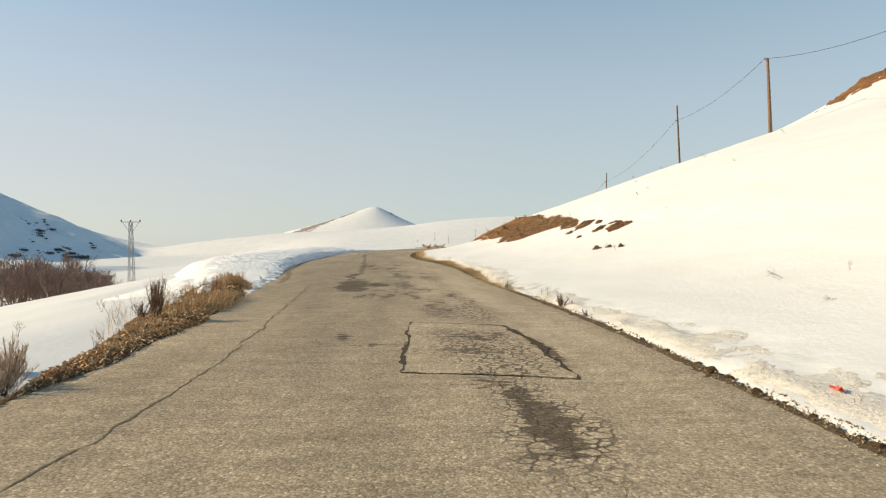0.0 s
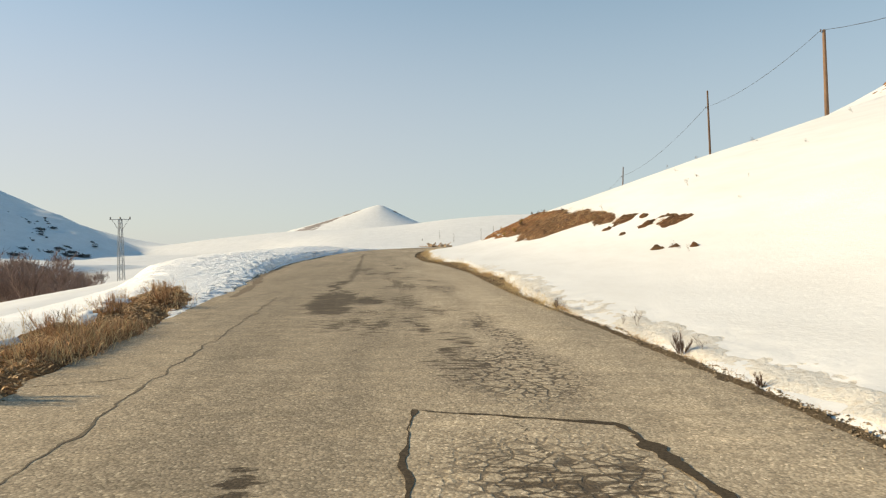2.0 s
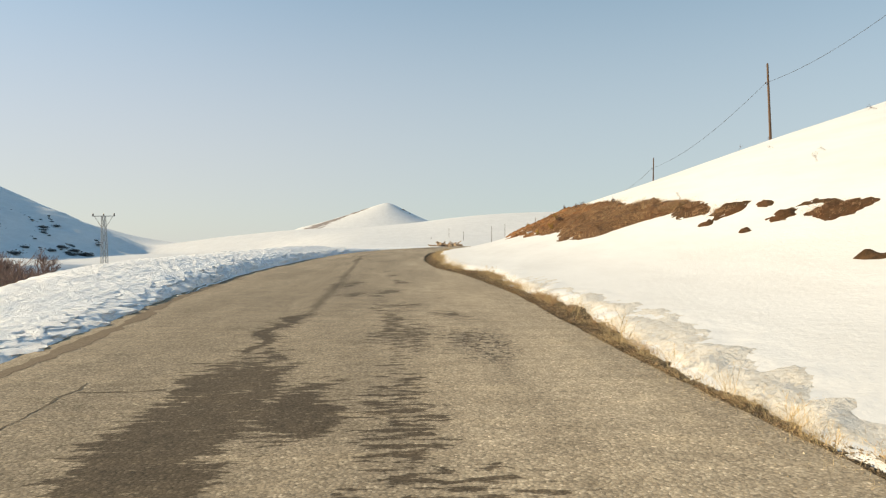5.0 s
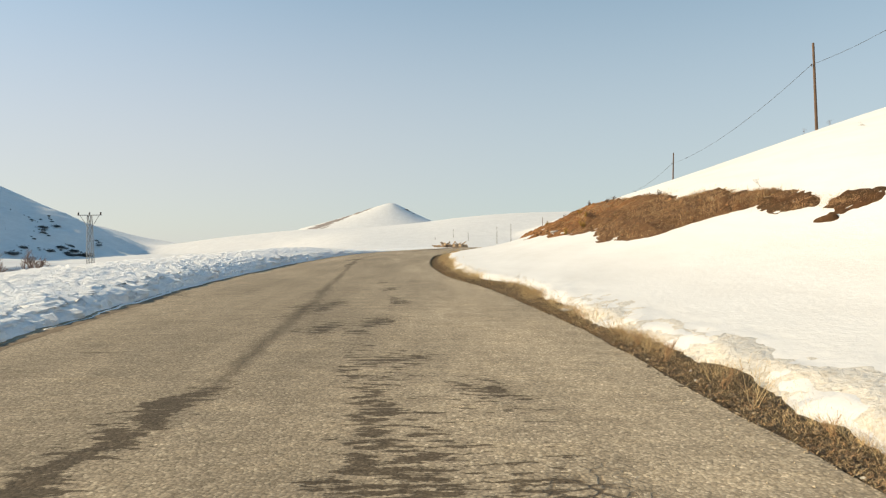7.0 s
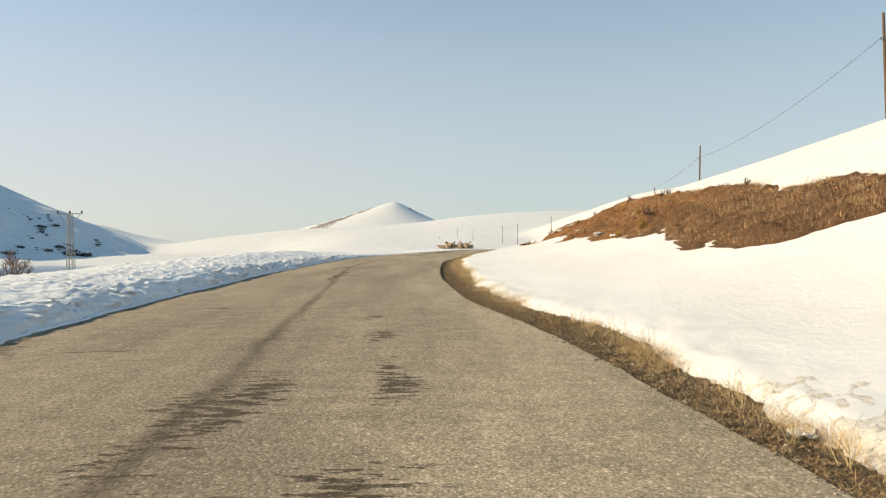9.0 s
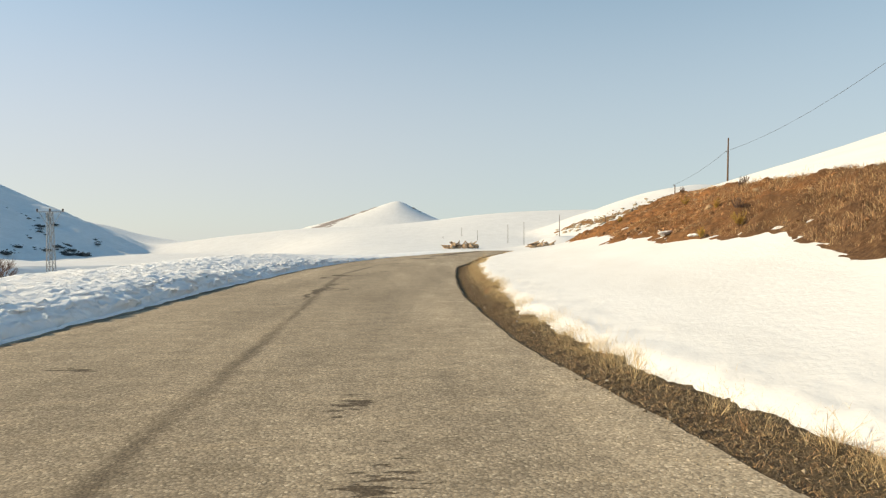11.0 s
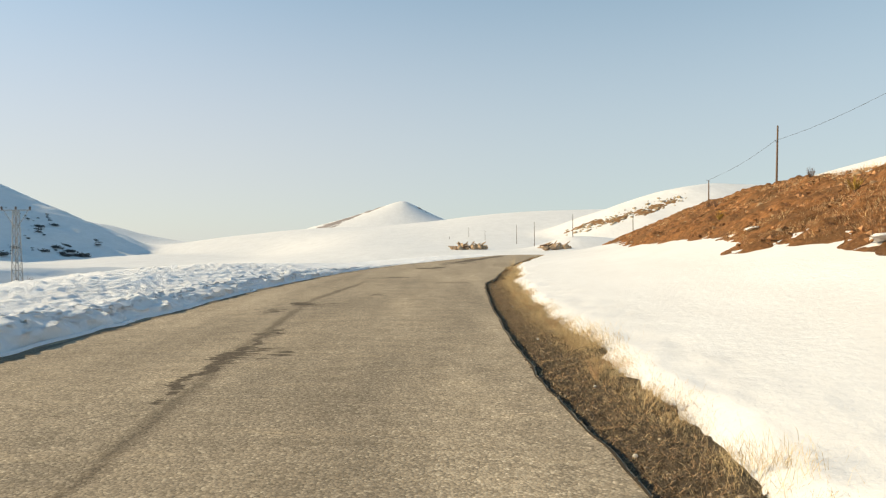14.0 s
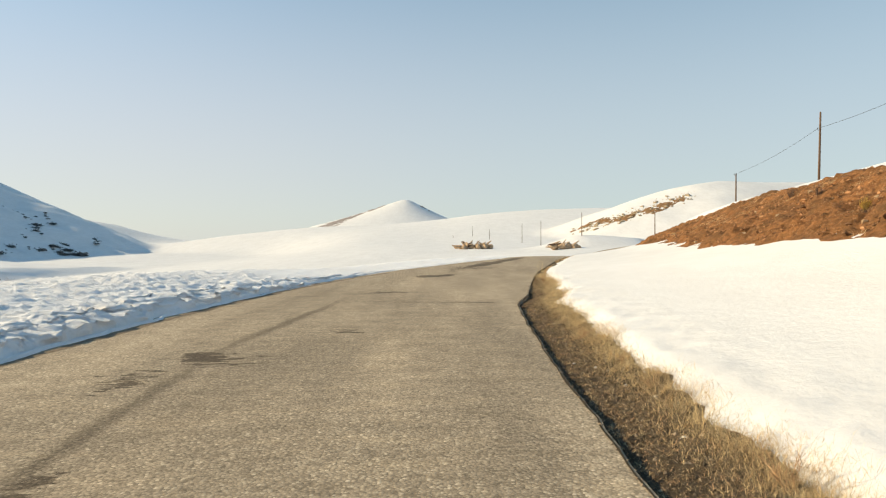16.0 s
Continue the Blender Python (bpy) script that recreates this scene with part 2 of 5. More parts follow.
# where the surface has worn off in short crosswise strips, and how much of it
WORN = [(-0.75, 28.9, 0.55, 0.5, 0), (-0.95, 27.9, 0.35, 0.4, 0), (-1.55, 28.2, 0.4, 0.9, 0), (-1.9, 30.6, 0.3, 1.3, 0), (-1.3, 36.2, 0.3, 0.4, 0), (1.0, 5.2, 0.26, 1.3, 3), (0.80, 6.2, 0.30, 0.5, 0), (1.05, 4.3, 0.28, 0.5, 0), (0.9, 9.2, 0.55, 0.5, 0), (0.7, 7.9, 0.6, 0.35, 0), (-0.45, 15.5, 0.26, 1.7, 0), (0.08, 15.6, 0.26, 2.0, 2), (1.06, 15.4, 0.12, 1.8, 7), (-1.05, 15.6, 0.6, 0.9, 0), (-0.75, 17.0, 0.4, 0.6, 0), (-0.15, 18.6, 0.40, 2.4, 4), (-0.5, 23.5, 0.30, 5.0, 5),
        (0.45, 13.0, 0.24, 2.0, 0), (0.35, 17.2, 0.4, 0.8, 0),
        (-0.15, 22.5, 0.62, 1.6, 0), (0.42, 22.3, 0.22, 0.7, 0), (0.32, 24.5, 0.48, 0.75, 8), (-0.40, 25.8, 0.36, 0.7, 0), (0.55, 22.2, 0.26, 1.2, 0), (-0.55, 22.8, 0.24, 0.5, 0),
        (-2.0, 22.9, 0.33, 2.0, 2), (-1.7, 21.3, 0.3, 0.7, 0), (-2.1, 30.4, 0.34, 1.6, 0), (-1.75, 31.2, 0.30, 0.35, 0),
        (-0.98, 34.3, 0.24, 1.0, 4), (-0.70, 31.6, 0.22, 1.5, 4), (-0.85, 28.6, 0.3, 0.3, 0), (-1.0, 9.2, 0.22, 0.45, 0),
        (-0.55, 8.6, 0.3, 0.3, 0), (-3.15, 46.4, 0.34, 1.0, -4), (-2.75, 46.2, 0.25, 0.3, 0), (-3.85, 50.8, 0.42, 0.5, 0), (-3.3, 51.6, 0.5, 0.35, 0), (-2.25, 53.5, 0.28, 0.3, 0),
        (-3.25, 47.9, 0.30, 0.6, 0), (-3.9, 50.4, 0.2, 0.3, 0), (-2.2, 58.9, 0.9, 0.35, 0), (0.0, 68.0, 1.3, 1.2, -28), (-5.4, 33.4, 0.3, 0.5, 0), (-4.2, 37.6, 0.5, 0.25, 0)]
# stretches of net-like cracking
CRACKED = [(1.22, 4.7, 0.26, 0.9, 0), (1.04, 5.1, 0.34, 1.5, 3), (0.95, 4.5, 0.30, 0.7, 0), (0.85, 8.6, 0.65, 1.4, 0), (1.10, 7.2, 0.55, 0.8, 0), (0.95, 11.9, 0.55, 1.3, 0), (1.10, 14.3, 0.25, 2.2, 0), (0.75, 21.9, 0.3, 1.0, 0)]
# long damp seams, narrow
LINES = [(-2.15, 30.2, 0.10, 2.6, 2.0), (-2.42, 34.2, 0.085, 2.4, 3.6), (-2.66, 38.4, 0.075, 2.8, 4.2), (-3.0, 43.4, 0.06, 3.6, 4.0), (-3.4, 49.0, 0.08, 2.8, 3.0), (-1.95, 26.4, 0.08, 2.2, 3.0), (-3.3, 54.5, 0.08, 2.6, -6)]


def attribute(nt, name):
    a = nt.nodes.new("ShaderNodeAttribute")
    a.attribute_name = name
    return a.outputs["Fac"]


def ovals(x, y, rows, soft):
    """1 inside any of the ovals on the road, fading to 0 over their rims."""
    out = np.zeros(np.shape(x))
    for cx, cy, rx, ry, turn in rows:
        c, s = math.cos(radians(turn)), math.sin(radians(turn))
        dx, dy = x - cx, y - cy
        r = np.hypot((dx * c + dy * s) / rx, (dy * c - dx * s) / ry)
        out = np.maximum(out, np.clip((1 + soft - r) / (2 * soft), 0, 1))
    return out


def wear(ob):
    """Gives a piece of the road its wear, from the lists above."""
    me = ob.data
    co = np.empty(3 * len(me.vertices))
    me.vertices.foreach_get("co", co)
    x, y = co[0::3], co[1::3]
    wx, wy = x + 0.16 * fbm(x * 1.4, y * 1.4, 3, 501), y + 0.22 * fbm(x * 1.4, y * 1.4, 3, 502)
    lx = x + 0.03 * fbm(x * 2.2, y * 2.2, 3, 503)
    for name, values in (("seam", ovals(lx, y, LINES, 0.6)), ("damp", ovals(wx, wy, SOLID, 0.45)), ("worn", ovals(wx, wy, WORN, 0.8)), ("cracked", ovals(wx, wy, CRACKED, 0.35))):
        me.attributes.new(name, 'FLOAT', 'POINT').data.foreach_set("value", values.astype(np.float32))


def asphalt_material(name, light=1.0, worn=True):
    m, nt, b = material(name)
    p = coords(nt)
    chip = node(nt, "ShaderNodeTexVoronoi", Scale=54.0)
    nt.links.new(p, chip.inputs["Vector"])
    chips = ramp(nt, chip.outputs["Color"], [(0.08, (0.275 * light, 0.228 * light, 0.168 * light)), (0.5, (0.425 * light, 0.352 * light, 0.262 * light)), (0.78, (0.51 * light, 0.43 * light, 0.325 * light)), (0.95, (0.72 * light, 0.62 * light, 0.48 * light))])
    seat = ramp(nt, chip.outputs["Distance"], [(0.25, grey(1.05)), (0.75, grey(0.74))])       # tar between the chips
    chips = mix(nt, 1.0, chips, seat, 'MULTIPLY')
    coarse = noise_tex(nt, p, 22.0, 3, 0.75)
    chips = mix(nt, 1.0, chips, ramp(nt, coarse, [(0.36, grey(0.86)), (0.5, grey(1.0)), (0.64, grey(1.14))]), 'MULTIPLY')
    wide = noise_tex(nt, stretched(nt, p, 0.9, 0.16, 1), 1.0, 5, 0.6)
    col = mix(nt, 1.0, chips, ramp(nt, wide, [(0.3, (0.76, 0.74, 0.71)), (0.7, (1.2, 1.17, 1.12))]), 'MULTIPLY')
    for oval, shade in (((-1.6, 6, 1.7, 20, 2), 0.86), ((-3.3, 31, 2.7, 15, 4), 0.80), ((-2.6, 50, 1.8, 12, 2), 0.88), ((1.15, 16, 0.9, 15, 3), 1.16)):   # the older, darker lane and a lighter strip in the right lane
        col = mix(nt, ellipse_mask(nt, p, *oval, soft=0.6), col, mix(nt, 1.0, col, grey(shade), 'MULTIPLY'))
    brushed = noise_tex(nt, stretched(nt, warp(nt, p, 0.7, 0.6), 0.9, 4.2, 1.0), 1.0, 5, 0.65)
    col = mix(nt, 1.0, col, ramp(nt, brushed, [(0.34, (0.88, 0.87, 0.85)), (0.5, grey(1.0)), (0.68, (1.13, 1.11, 1.07))]), 'MULTIPLY')
    blot = noise_tex(nt, p, 3.2, 6, 0.7)
    col = mix(nt, 1.0, col, ramp(nt, blot, [(0.3, grey(0.84)), (0.7, grey(1.12))]), 'MULTIPLY')
    height = math_node(nt, 'MULTIPLY', chip.outputs["Distance"], -0.6)
    if worn:
        lines, solid, strips, region = [attribute(nt, k) for k in ("seam", "damp", "worn", "cracked")]
        # ragged crosswise strips: longer across the road than along it
        ragged = noise_tex(nt, stretched(nt, warp(nt, p, 4.0, 0.08), 3.6, 12.5, 1.0), 1.0, 6, 0.62)
        worn_off = math_node(nt, 'ADD', ragged, math_node(nt, 'MULTIPLY', math_node(nt, 'SUBTRACT', strips, 0.82), 0.30))
        damp = math_node(nt, 'ADD', ragged, math_node(nt, 'MULTIPLY', math_node(nt, 'SUBTRACT', solid, 0.58), 0.40))
        worn_off = ramp(nt, worn_off, [(0.500, grey(0.0)), (0.545, grey(1.0))])
        damp = ramp(nt, damp, [(0.49, grey(0.0)), (0.56, grey(1.0))])
        stain = math_node(nt, 'MAXIMUM', math_node(nt, 'MULTIPLY', worn_off, 0.85), math_node(nt, 'MULTIPLY', damp, 0.85))
        stain = math_node(nt, 'MAXIMUM', stain, math_node(nt, 'MULTIPLY', lines, 0.62))
        net = node(nt, "ShaderNodeTexVoronoi", Scale=1.0)
        net.feature = 'DISTANCE_TO_EDGE'
        nt.links.new(stretched(nt, warp(nt, p, 7.0, 0.10), 7.6, 9.2, 1.0), net.inputs["Vector"])
        r = node(nt, "ShaderNodeMapRange", From_Min=0.115, From_Max=0.05, To_Min=0.0, To_Max=1.0)
        nt.links.new(net.outputs["Distance"], r.inputs["Value"])
        gaps = ramp(nt, noise_tex(nt, stretched(nt, p, 0.8, 1.0, 1.0), 6.0, 4, 0.7), [(0.36, grey(0.0)), (0.46, grey(1.0))])
        crack = math_node(nt, 'MULTIPLY', math_node(nt, 'MULTIPLY', r.outputs["Result"], region, True), gaps)
        # the old surface shows through darker, with the same stones in it
        col = mix(nt, stain, col, mix(nt, 1.0, col, (0.20, 0.175, 0.150), 'MULTIPLY'))
        col = mix(nt, math_node(nt, 'MULTIPLY', crack, 0.9), col, (0.09, 0.068, 0.047))
        height = math_node(nt, 'SUBTRACT', height, math_node(nt, 'MULTIPLY', crack, 2.0))
        height = math_node(nt, 'SUBTRACT', height, math_node(nt, 'MULTIPLY', worn_off, 0.8))
    nt.links.new(col, b.inputs["Base Color"])
    b.inputs["Roughness"].default_value = 0.88
    b.inputs["Specular IOR Level"].default_value = 0.25
    bump(nt, b, height, 0.4, 0.010)
    return m


SNOW = snow_material("old_snow")
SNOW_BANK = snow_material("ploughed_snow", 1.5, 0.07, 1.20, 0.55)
ASPHALT = asphalt_material("weathered_asphalt", 0.95)
ASPHALT_PATCH = asphalt_material("patched_asphalt", 1.08)
CRACK_FILL = plain_material("dirt_filled_crack", (0.13, 0.105, 0.075), 0.9)
# fills the patch seams, and paints the shadow line at the asphalt's edge
BITUMEN_AND_SHADE = plain_material("bitumen_and_edge_shade", (0.066, 0.049, 0.032), 0.97, 0.5, 40)
RED_EARTH = earth_material("red_earth", (0.10, 0.046, 0.023), (0.47, 0.215, 0.085), 6.5, 0.5, (0.44, 0.31, 0.18), (0.15, 0.085, 0.042), 46.0)
BROWN_EARTH = earth_material("dry_brown_turf", (0.10, 0.062, 0.034), (0.36, 0.23, 0.12), 9.0, 0.3)
VERGE_EARTH = earth_material("gravelly_dirt", (0.085, 0.064, 0.044), (0.27, 0.205, 0.14), 30.0, 0.6, (0.40, 0.36, 0.30), (0.15, 0.118, 0.082))
SNOW_DIRTY = snow_material("dirty_crusted_snow", 1.7, 0.7, 0.92, 0.3)
# brown that stands in for the snow bank's shade on the asphalt
BANK_SHADE = plain_material("bank_shade_tone", (0.19, 0.145, 0.10), 0.9, 0.4, 40)
DARK_TURF = earth_material("thawed_turf", (0.045, 0.030, 0.019), (0.18, 0.105, 0.055), 8.0, 0.2)
FAR_ROCK = plain_material("far_rubble", (0.46, 0.325, 0.21), 0.95, 0.45, 1.2, 0, (1, 1, 1), 0.8)
GRASS = blade_material("dry_grass", (0.60, 0.455, 0.255), 0.4)
STRAW = blade_material("rusty_straw", (0.46, 0.285, 0.155), 0.5)
REDDISH = blade_material("reddish_twigs", (0.22, 0.135, 0.09), 0.4)
PALE_TWIG = blade_material("pale_twigs", (0.52, 0.40, 0.29), 0.4)
TWIG = blade_material("bare_twigs", (0.15, 0.10, 0.075), 0.4)
WILLOW = blade_material("willow_twigs", (0.245, 0.168, 0.138), 0.4)
POLE_WOOD = plain_material("weathered_pole", (0.125, 0.08, 0.055), 0.85, 0.35, 20, 0, (1, 1, 0.1))
PALE_WOOD = plain_material("pale_pole", (0.20, 0.125, 0.08), 0.85, 0.3, 20, 0, (1, 1, 0.1))
STEEL = plain_material("galvanised_steel", (0.34, 0.34, 0.34), 0.55, 0.2, 8, 0.6)
CERAMIC = plain_material("dark_glazed_ceramic", (0.06, 0.04, 0.035), 0.3, 0.2)
WIRE = plain_material("black_cable", (0.03, 0.03, 0.035), 0.6, 0.2)
ROCK = plain_material("pale_rock", (0.40, 0.32, 0.22), 0.9, 0.35, 3.0, 0, (1, 1, 1), 0.8)
GREY_ROCK = plain_material("grey_scree", (0.27, 0.235, 0.225), 0.95, 0.45, 0.6, 0, (1, 1, 1), 0.8)
JUNIPER = blade_material("dark_juniper", (0.10, 0.105, 0.105), 0.4)

# ======================= plan of the road and the land =======================
slope_foot = curve_through([(-60, 3.0), (0, 3.15), (9, 3.15), (17, 2.80), (22, 2.35), (27, 2.05), (31, 1.58), (36, 0.95), (41, 0.43), (45, 0.14),
                            (50, 0.08), (55, 0.35), (61, 1.30), (70, 3.40), (79, 5.50), (98, 10.5), (115, 15.8), (140, 25), (180, 43), (240, 75)])
road_right = curve_through([(-60, 2.9), (0, 2.95), (7, 3.0), (10.5, 2.93), (14, 2.72), (17, 2.47), (20, 2.25), (24, 2.07), (28, 1.92), (31, 1.67), (34, 1.36), (36, 1.0), (38.5, 0.55),
                            (41, 0.32), (44, 0.12), (47, 0.02), (50, 0.05), (53, 0.15), (55.5, 0.26), (57, 0.38), (58.2, 0.68), (59.4, 0.88), (61.6, 1.22), (66, 2.05), (70, 3.0),
                            (75, 4.3), (79, 5.45), (98, 10.5), (115, 15.8), (140, 25), (180, 43), (240, 75)])
road_left = curve_through([(-60, -3.3), (0, -3.36), (6, -3.38), (9, -3.40), (13, -3.66), (18, -4.05), (21, -4.3), (23.5, -4.6), (28, -5.3), (31, -5.6), (35, -5.95), (38, -6.08), (43, -6.05),
                           (47, -6.0), (51, -5.8), (54, -5.6), (57.5, -5.2), (60, -4.7), (66, -2.95), (71, -0.8), (77, 1.9), (84, 4.0), (98, 7.6), (115, 12.8), (140, 21), (180, 38), (240, 69)])
verge_width = curve_through([(-60, 0.03), (0, 0.03), (12, 0.03), (16, 0.01), (20, 0.10), (24, 0.30), (30, 0.30), (34, 0.46), (36, 0.50), (39, 0.46), (42, 0.49), (46, 0.61), (49, 0.60), (52, 0.57),
                             (57, 0.54), (61, 0.42), (64, 0.18), (67, 0.05), (72, 0.02), (120, 0.02)])
slope_right = curve_through([(0, 0.0), (1, 0.14), (3, 0.46), (5, 0.98), (7, 1.75), (8.6, 2.55), (12, 4.0), (16, 5.5), (21, 7.2), (25, 8.4), (29, 9.25), (36, 10.2), (60, 12.0), (120, 14)])
slope_left = curve_through([(0, 0.0), (1.2, 0.03), (2.4, -0.03), (5, -0.33), (9, -1.0), (14, -1.95), (20, -3.1), (30, -5.0), (45, -6.6), (70, -7.8), (120, -8.6), (400, -9.5)])
ridge_top = curve_through([(-400, -20), (-260, -11), (-204, -7), (-138, 0.5), (-93, 4.2), (-35, 6.5), (-6, 9.1), (27, 13.0), (60, 15.5), (95, 17.0), (140, 17.5), (300, 20), (600, 25)])


def dip(y):
    """The road runs down behind the bend."""
    return -1.9 * smoothstep(y, 74, 122)


def smoothmax(a, b, k):
    h = np.clip(0.5 + 0.5 * (a - b) / k, 0, 1)
    return b * (1 - h) + a * h + k * h * (1 - h)


def land(x, y):
    """Height of the snow-covered land, without the road's bed."""
    x, y = np.broadcast_arrays(np.asarray(x, float), np.asarray(y, float))
    xr, xl = slope_foot(y), road_left(y)
    d, e = x - xr, xl - x
    right = slope_right(np.maximum(d, 0)) * (1 - 0.19 * smoothstep(y, 40, 72) * smoothstep(d, 8, 14))
    calm = 1 - 0.62 * smoothstep(y, 62, 115) * (1 - smoothstep(e, 10, 38))
    left = slope_left(np.maximum(e, 0))
    left = np.where(left < 0, left * calm, left)
    near = np.where(d > 0, right, np.where(e > 0, left, 0.0))
    near = near + dip(y) * (1 - smoothstep(d, 3, 13)) * (1 - smoothstep(e, 10, 40))
    near = near + 4.2 * np.exp(-((x - 39) / 8) ** 2 - ((y - 49) / 9) ** 2)
    valley = -2.6 - 6.2 * smoothstep(-x, 5, 100) - 0.006 * np.maximum(y - 100, 0) - 0.002 * np.maximum(-x - 100, 0)
    zr = ridge_top(x)
    front = np.clip((y - 230 - 170 * smoothstep(-x, 20, 230)) / (290 - 170 * smoothstep(-x, 20, 230)), 0, 1)
    front = front * front * (3 - 2 * front)
    low = -6 - 12 * smoothstep(-x, 30, 105)
    ridge = np.where(y < 520, low + (zr - low) * front, zr - 0.02 * (y - 520))
    far = smoothmax(valley, ridge, 2.0)
    # the white cone, steeper on its far right side
    dx, dy = x + 37, y - 700
    r = np.hypot(np.where(dx > 0, dx * 1.45, dx), dy * 0.8)
    cone = 36.6 - 0.44 * np.sqrt(r * r + 70) + 0.0012 * np.minimum(r, 90) ** 2
    far = smoothmax(far, cone, 2.5)
    # rocky shoulder behind the bend
    r = np.hypot(np.where(x < 124, (x - 124) * 0.9, (x - 124) * 0.25), y - 345)
    far = smoothmax(far, 30.2 - 0.40 * np.sqrt(r * r + 330) + 0.8 * fbm(x * 0.03, y * 0.03, 3, 71), 2.0)
    # shaded mountain over the valley, and a bright ridge far behind it
    r = np.hypot(x + 420, np.maximum(y - 410, 0) + np.maximum(200 - y, 0))
    gully = np.abs(fbm(x * 0.016 + 0.9 * fbm(x * 0.01, y * 0.01, 2, 83), y * 0.05, 4, 82, 0.6))
    far = smoothmax(far, -8 + 0.468 * (240 - r) + 2.6 * fbm(x * 0.02, y * 0.012, 5, 81, 0.55) - 1.8 * gully + 0.9 * fbm(x * 0.055, y * 0.04, 3, 84, 0.6), 2.5)
    r = np.hypot(x + 612, (y - 1120) * 0.7)
    far = smoothmax(far, -14 + 0.27 * (160 - r) + 3.0 * fbm(x * 0.014, y * 0.014, 4, 91), 3.0)
    w = smoothstep(y, 125, 215)
    side = smoothstep(e, 60, 170)
    w = np.maximum(w, side)
    z = near * (1 - w) + far * w
    z = z + 3.4 * np.exp(-((x - 32) / np.where(x < 32, 8, 24)) ** 2 - ((y - 199) / 12) ** 2)      # a knoll under a pole
    # a snowy terrace at the foot of the mountain, its steep side turned from the sun
    back = -x - 94 + 2.5 * fbm(x * 0 + 3.0, y * 0.03, 3, 95)
    top = -2.6 - 3.4 * smoothstep(y, 182, 226)
    on = (0.45 * smoothstep(back, 0, 4) + 0.55 * smoothstep(back, 3, 42)) * (1 - smoothstep(back, 55, 110)) * smoothstep(y, 138, 158) * (1 - smoothstep(y, 226, 262))
    z = z + on * np.maximum(top - z, 0)
    away = smoothstep(np.maximum(d, e), 0.8, 6)
    z = z + away * (0.05 * fbm(x * 0.11, y * 0.07, 3, 5) + 0.006 * fbm(x * 0.9, y * 0.35, 3, 6))
    return z + 0.35 * smoothstep(np.hypot(x, y), 90, 260) * fbm(x * 0.02, y * 0.02, 4, 9)


def snow_line(x, y):
    """How far from the road's right edge the snow begins."""
    return verge_width(y) + 0.08 * fbm(x * 0.3, y * 0.9, 3, 21, 0.4) + 0.022 * fbm(x * 1.1, y * 2.3, 3, 23) * smoothstep(y, 16, 24)


def ground_height(x, y):
    """The land with the bed of the road, and the thickness of the snow at the right verge."""
    z = land(x, y)
    d, e = x - road_right(y), road_left(y) - x
    edge = snow_line(x, y)
    lip = smoothstep(d - edge, -0.12, 0.22 + 0.28 * smoothstep(y, 16, 26))
    lumps = 0.020 * fbm(x * 3.1, y * 3.1, 4, 31) * (1 - smoothstep(d - edge, 0.3, 1.6))
    low = dip(y) - 0.12 + 0.65 * (z - dip(y)) * smoothstep(d, 0.1, 0.7)
    z = np.where(d > -0.5, low + lip * (z + 0.015 + lumps - low), z)
    z = np.where((d <= -0.5) & (e < 0.25), dip(y) - 0.22, z)
    beyond = y > 232
    under_bank = smoothstep(y, 15, 20) * (1 - smoothstep(y, 96, 110))
    z = np.where(e >= 0.25, z - 0.14 * under_bank * (1 - smoothstep(e, 4.0, 6.0)) - 0.10 * (1 - under_bank) * (1 - smoothstep(e, 0.5, 2.2)), z)
    return np.where(beyond, land(x, y), z)


def place_z(x, y):
    return float(ground_height(np.array([x]), np.array([y]))[0])


def steps(*runs):
    out = []
    for a, b, s in runs:
        out += list(np.arange(a, b, s))
    return np.array(out)


def sheet(name, xs, ys, zfun, mat, parent=None, label="", smooth=True):
    X, Y = np.meshgrid(xs, ys)
    Z = zfun(X, Y)
    nx, ny = len(xs), len(ys)
    verts = np.stack([X.ravel(), Y.ravel(), Z.ravel()], 1)
    i = np.arange(ny - 1)[:, None] * nx + np.arange(nx - 1)[None, :]
    faces = np.stack([i, i + 1, i + nx + 1, i + nx], -1).reshape(-1, 4)
    return from_arrays(name, verts, faces, mat, parent, label, smooth)


def strip(name, us, vs, xfun, zfun, mat, parent=None, label="", smooth=True):
    """A sheet laid along the road: u across (metres from an edge), v along y."""
    U, V = np.meshgrid(us, vs)
    X = xfun(U, V)
    Z = zfun(X, V, U)
    nx, ny = len(us), len(vs)
    verts = np.stack([X.ravel(), V.ravel(), Z.ravel()], 1)
    i = np.arange(ny - 1)[:, None] * nx + np.arange(nx - 1)[None, :]
    faces = np.stack([i, i + 1, i + nx + 1, i + nx], -1).reshape(-1, 4)
    if X[0, -1] < X[0, 0]:
        faces = faces[:, ::-1]
    return from_arrays(name, verts, faces, mat, parent, label, smooth)


# ======================= ground =======================
gx = steps((-1500, -400, 45), (-400, -250, 7), (-250, -120, 3.5), (-120, -40, 3), (-40, -14, 1.0), (-14, -8, 0.4), (-8, 0.2, 0.35), (0.2, 5.2, 0.065), (5.2, 12, 0.2),
           (12, 36, 0.7), (36, 90, 2), (90, 130, 2.5), (130, 250, 7), (250, 700, 30), (700, 1501, 80))
gy = steps((-120, -10, 10), (-10, 2, 1.5), (2, 66, 0.10), (66, 80, 0.16), (80, 130, 0.9), (130, 260, 3), (260, 350, 2), (350, 800, 7), (800, 1700, 30))
ground = sheet("ground", gx, gy, ground_height, SNOW)
tagged(ground, "smooth sunlit old snow over rolling hills", "snow field", kind="structure")

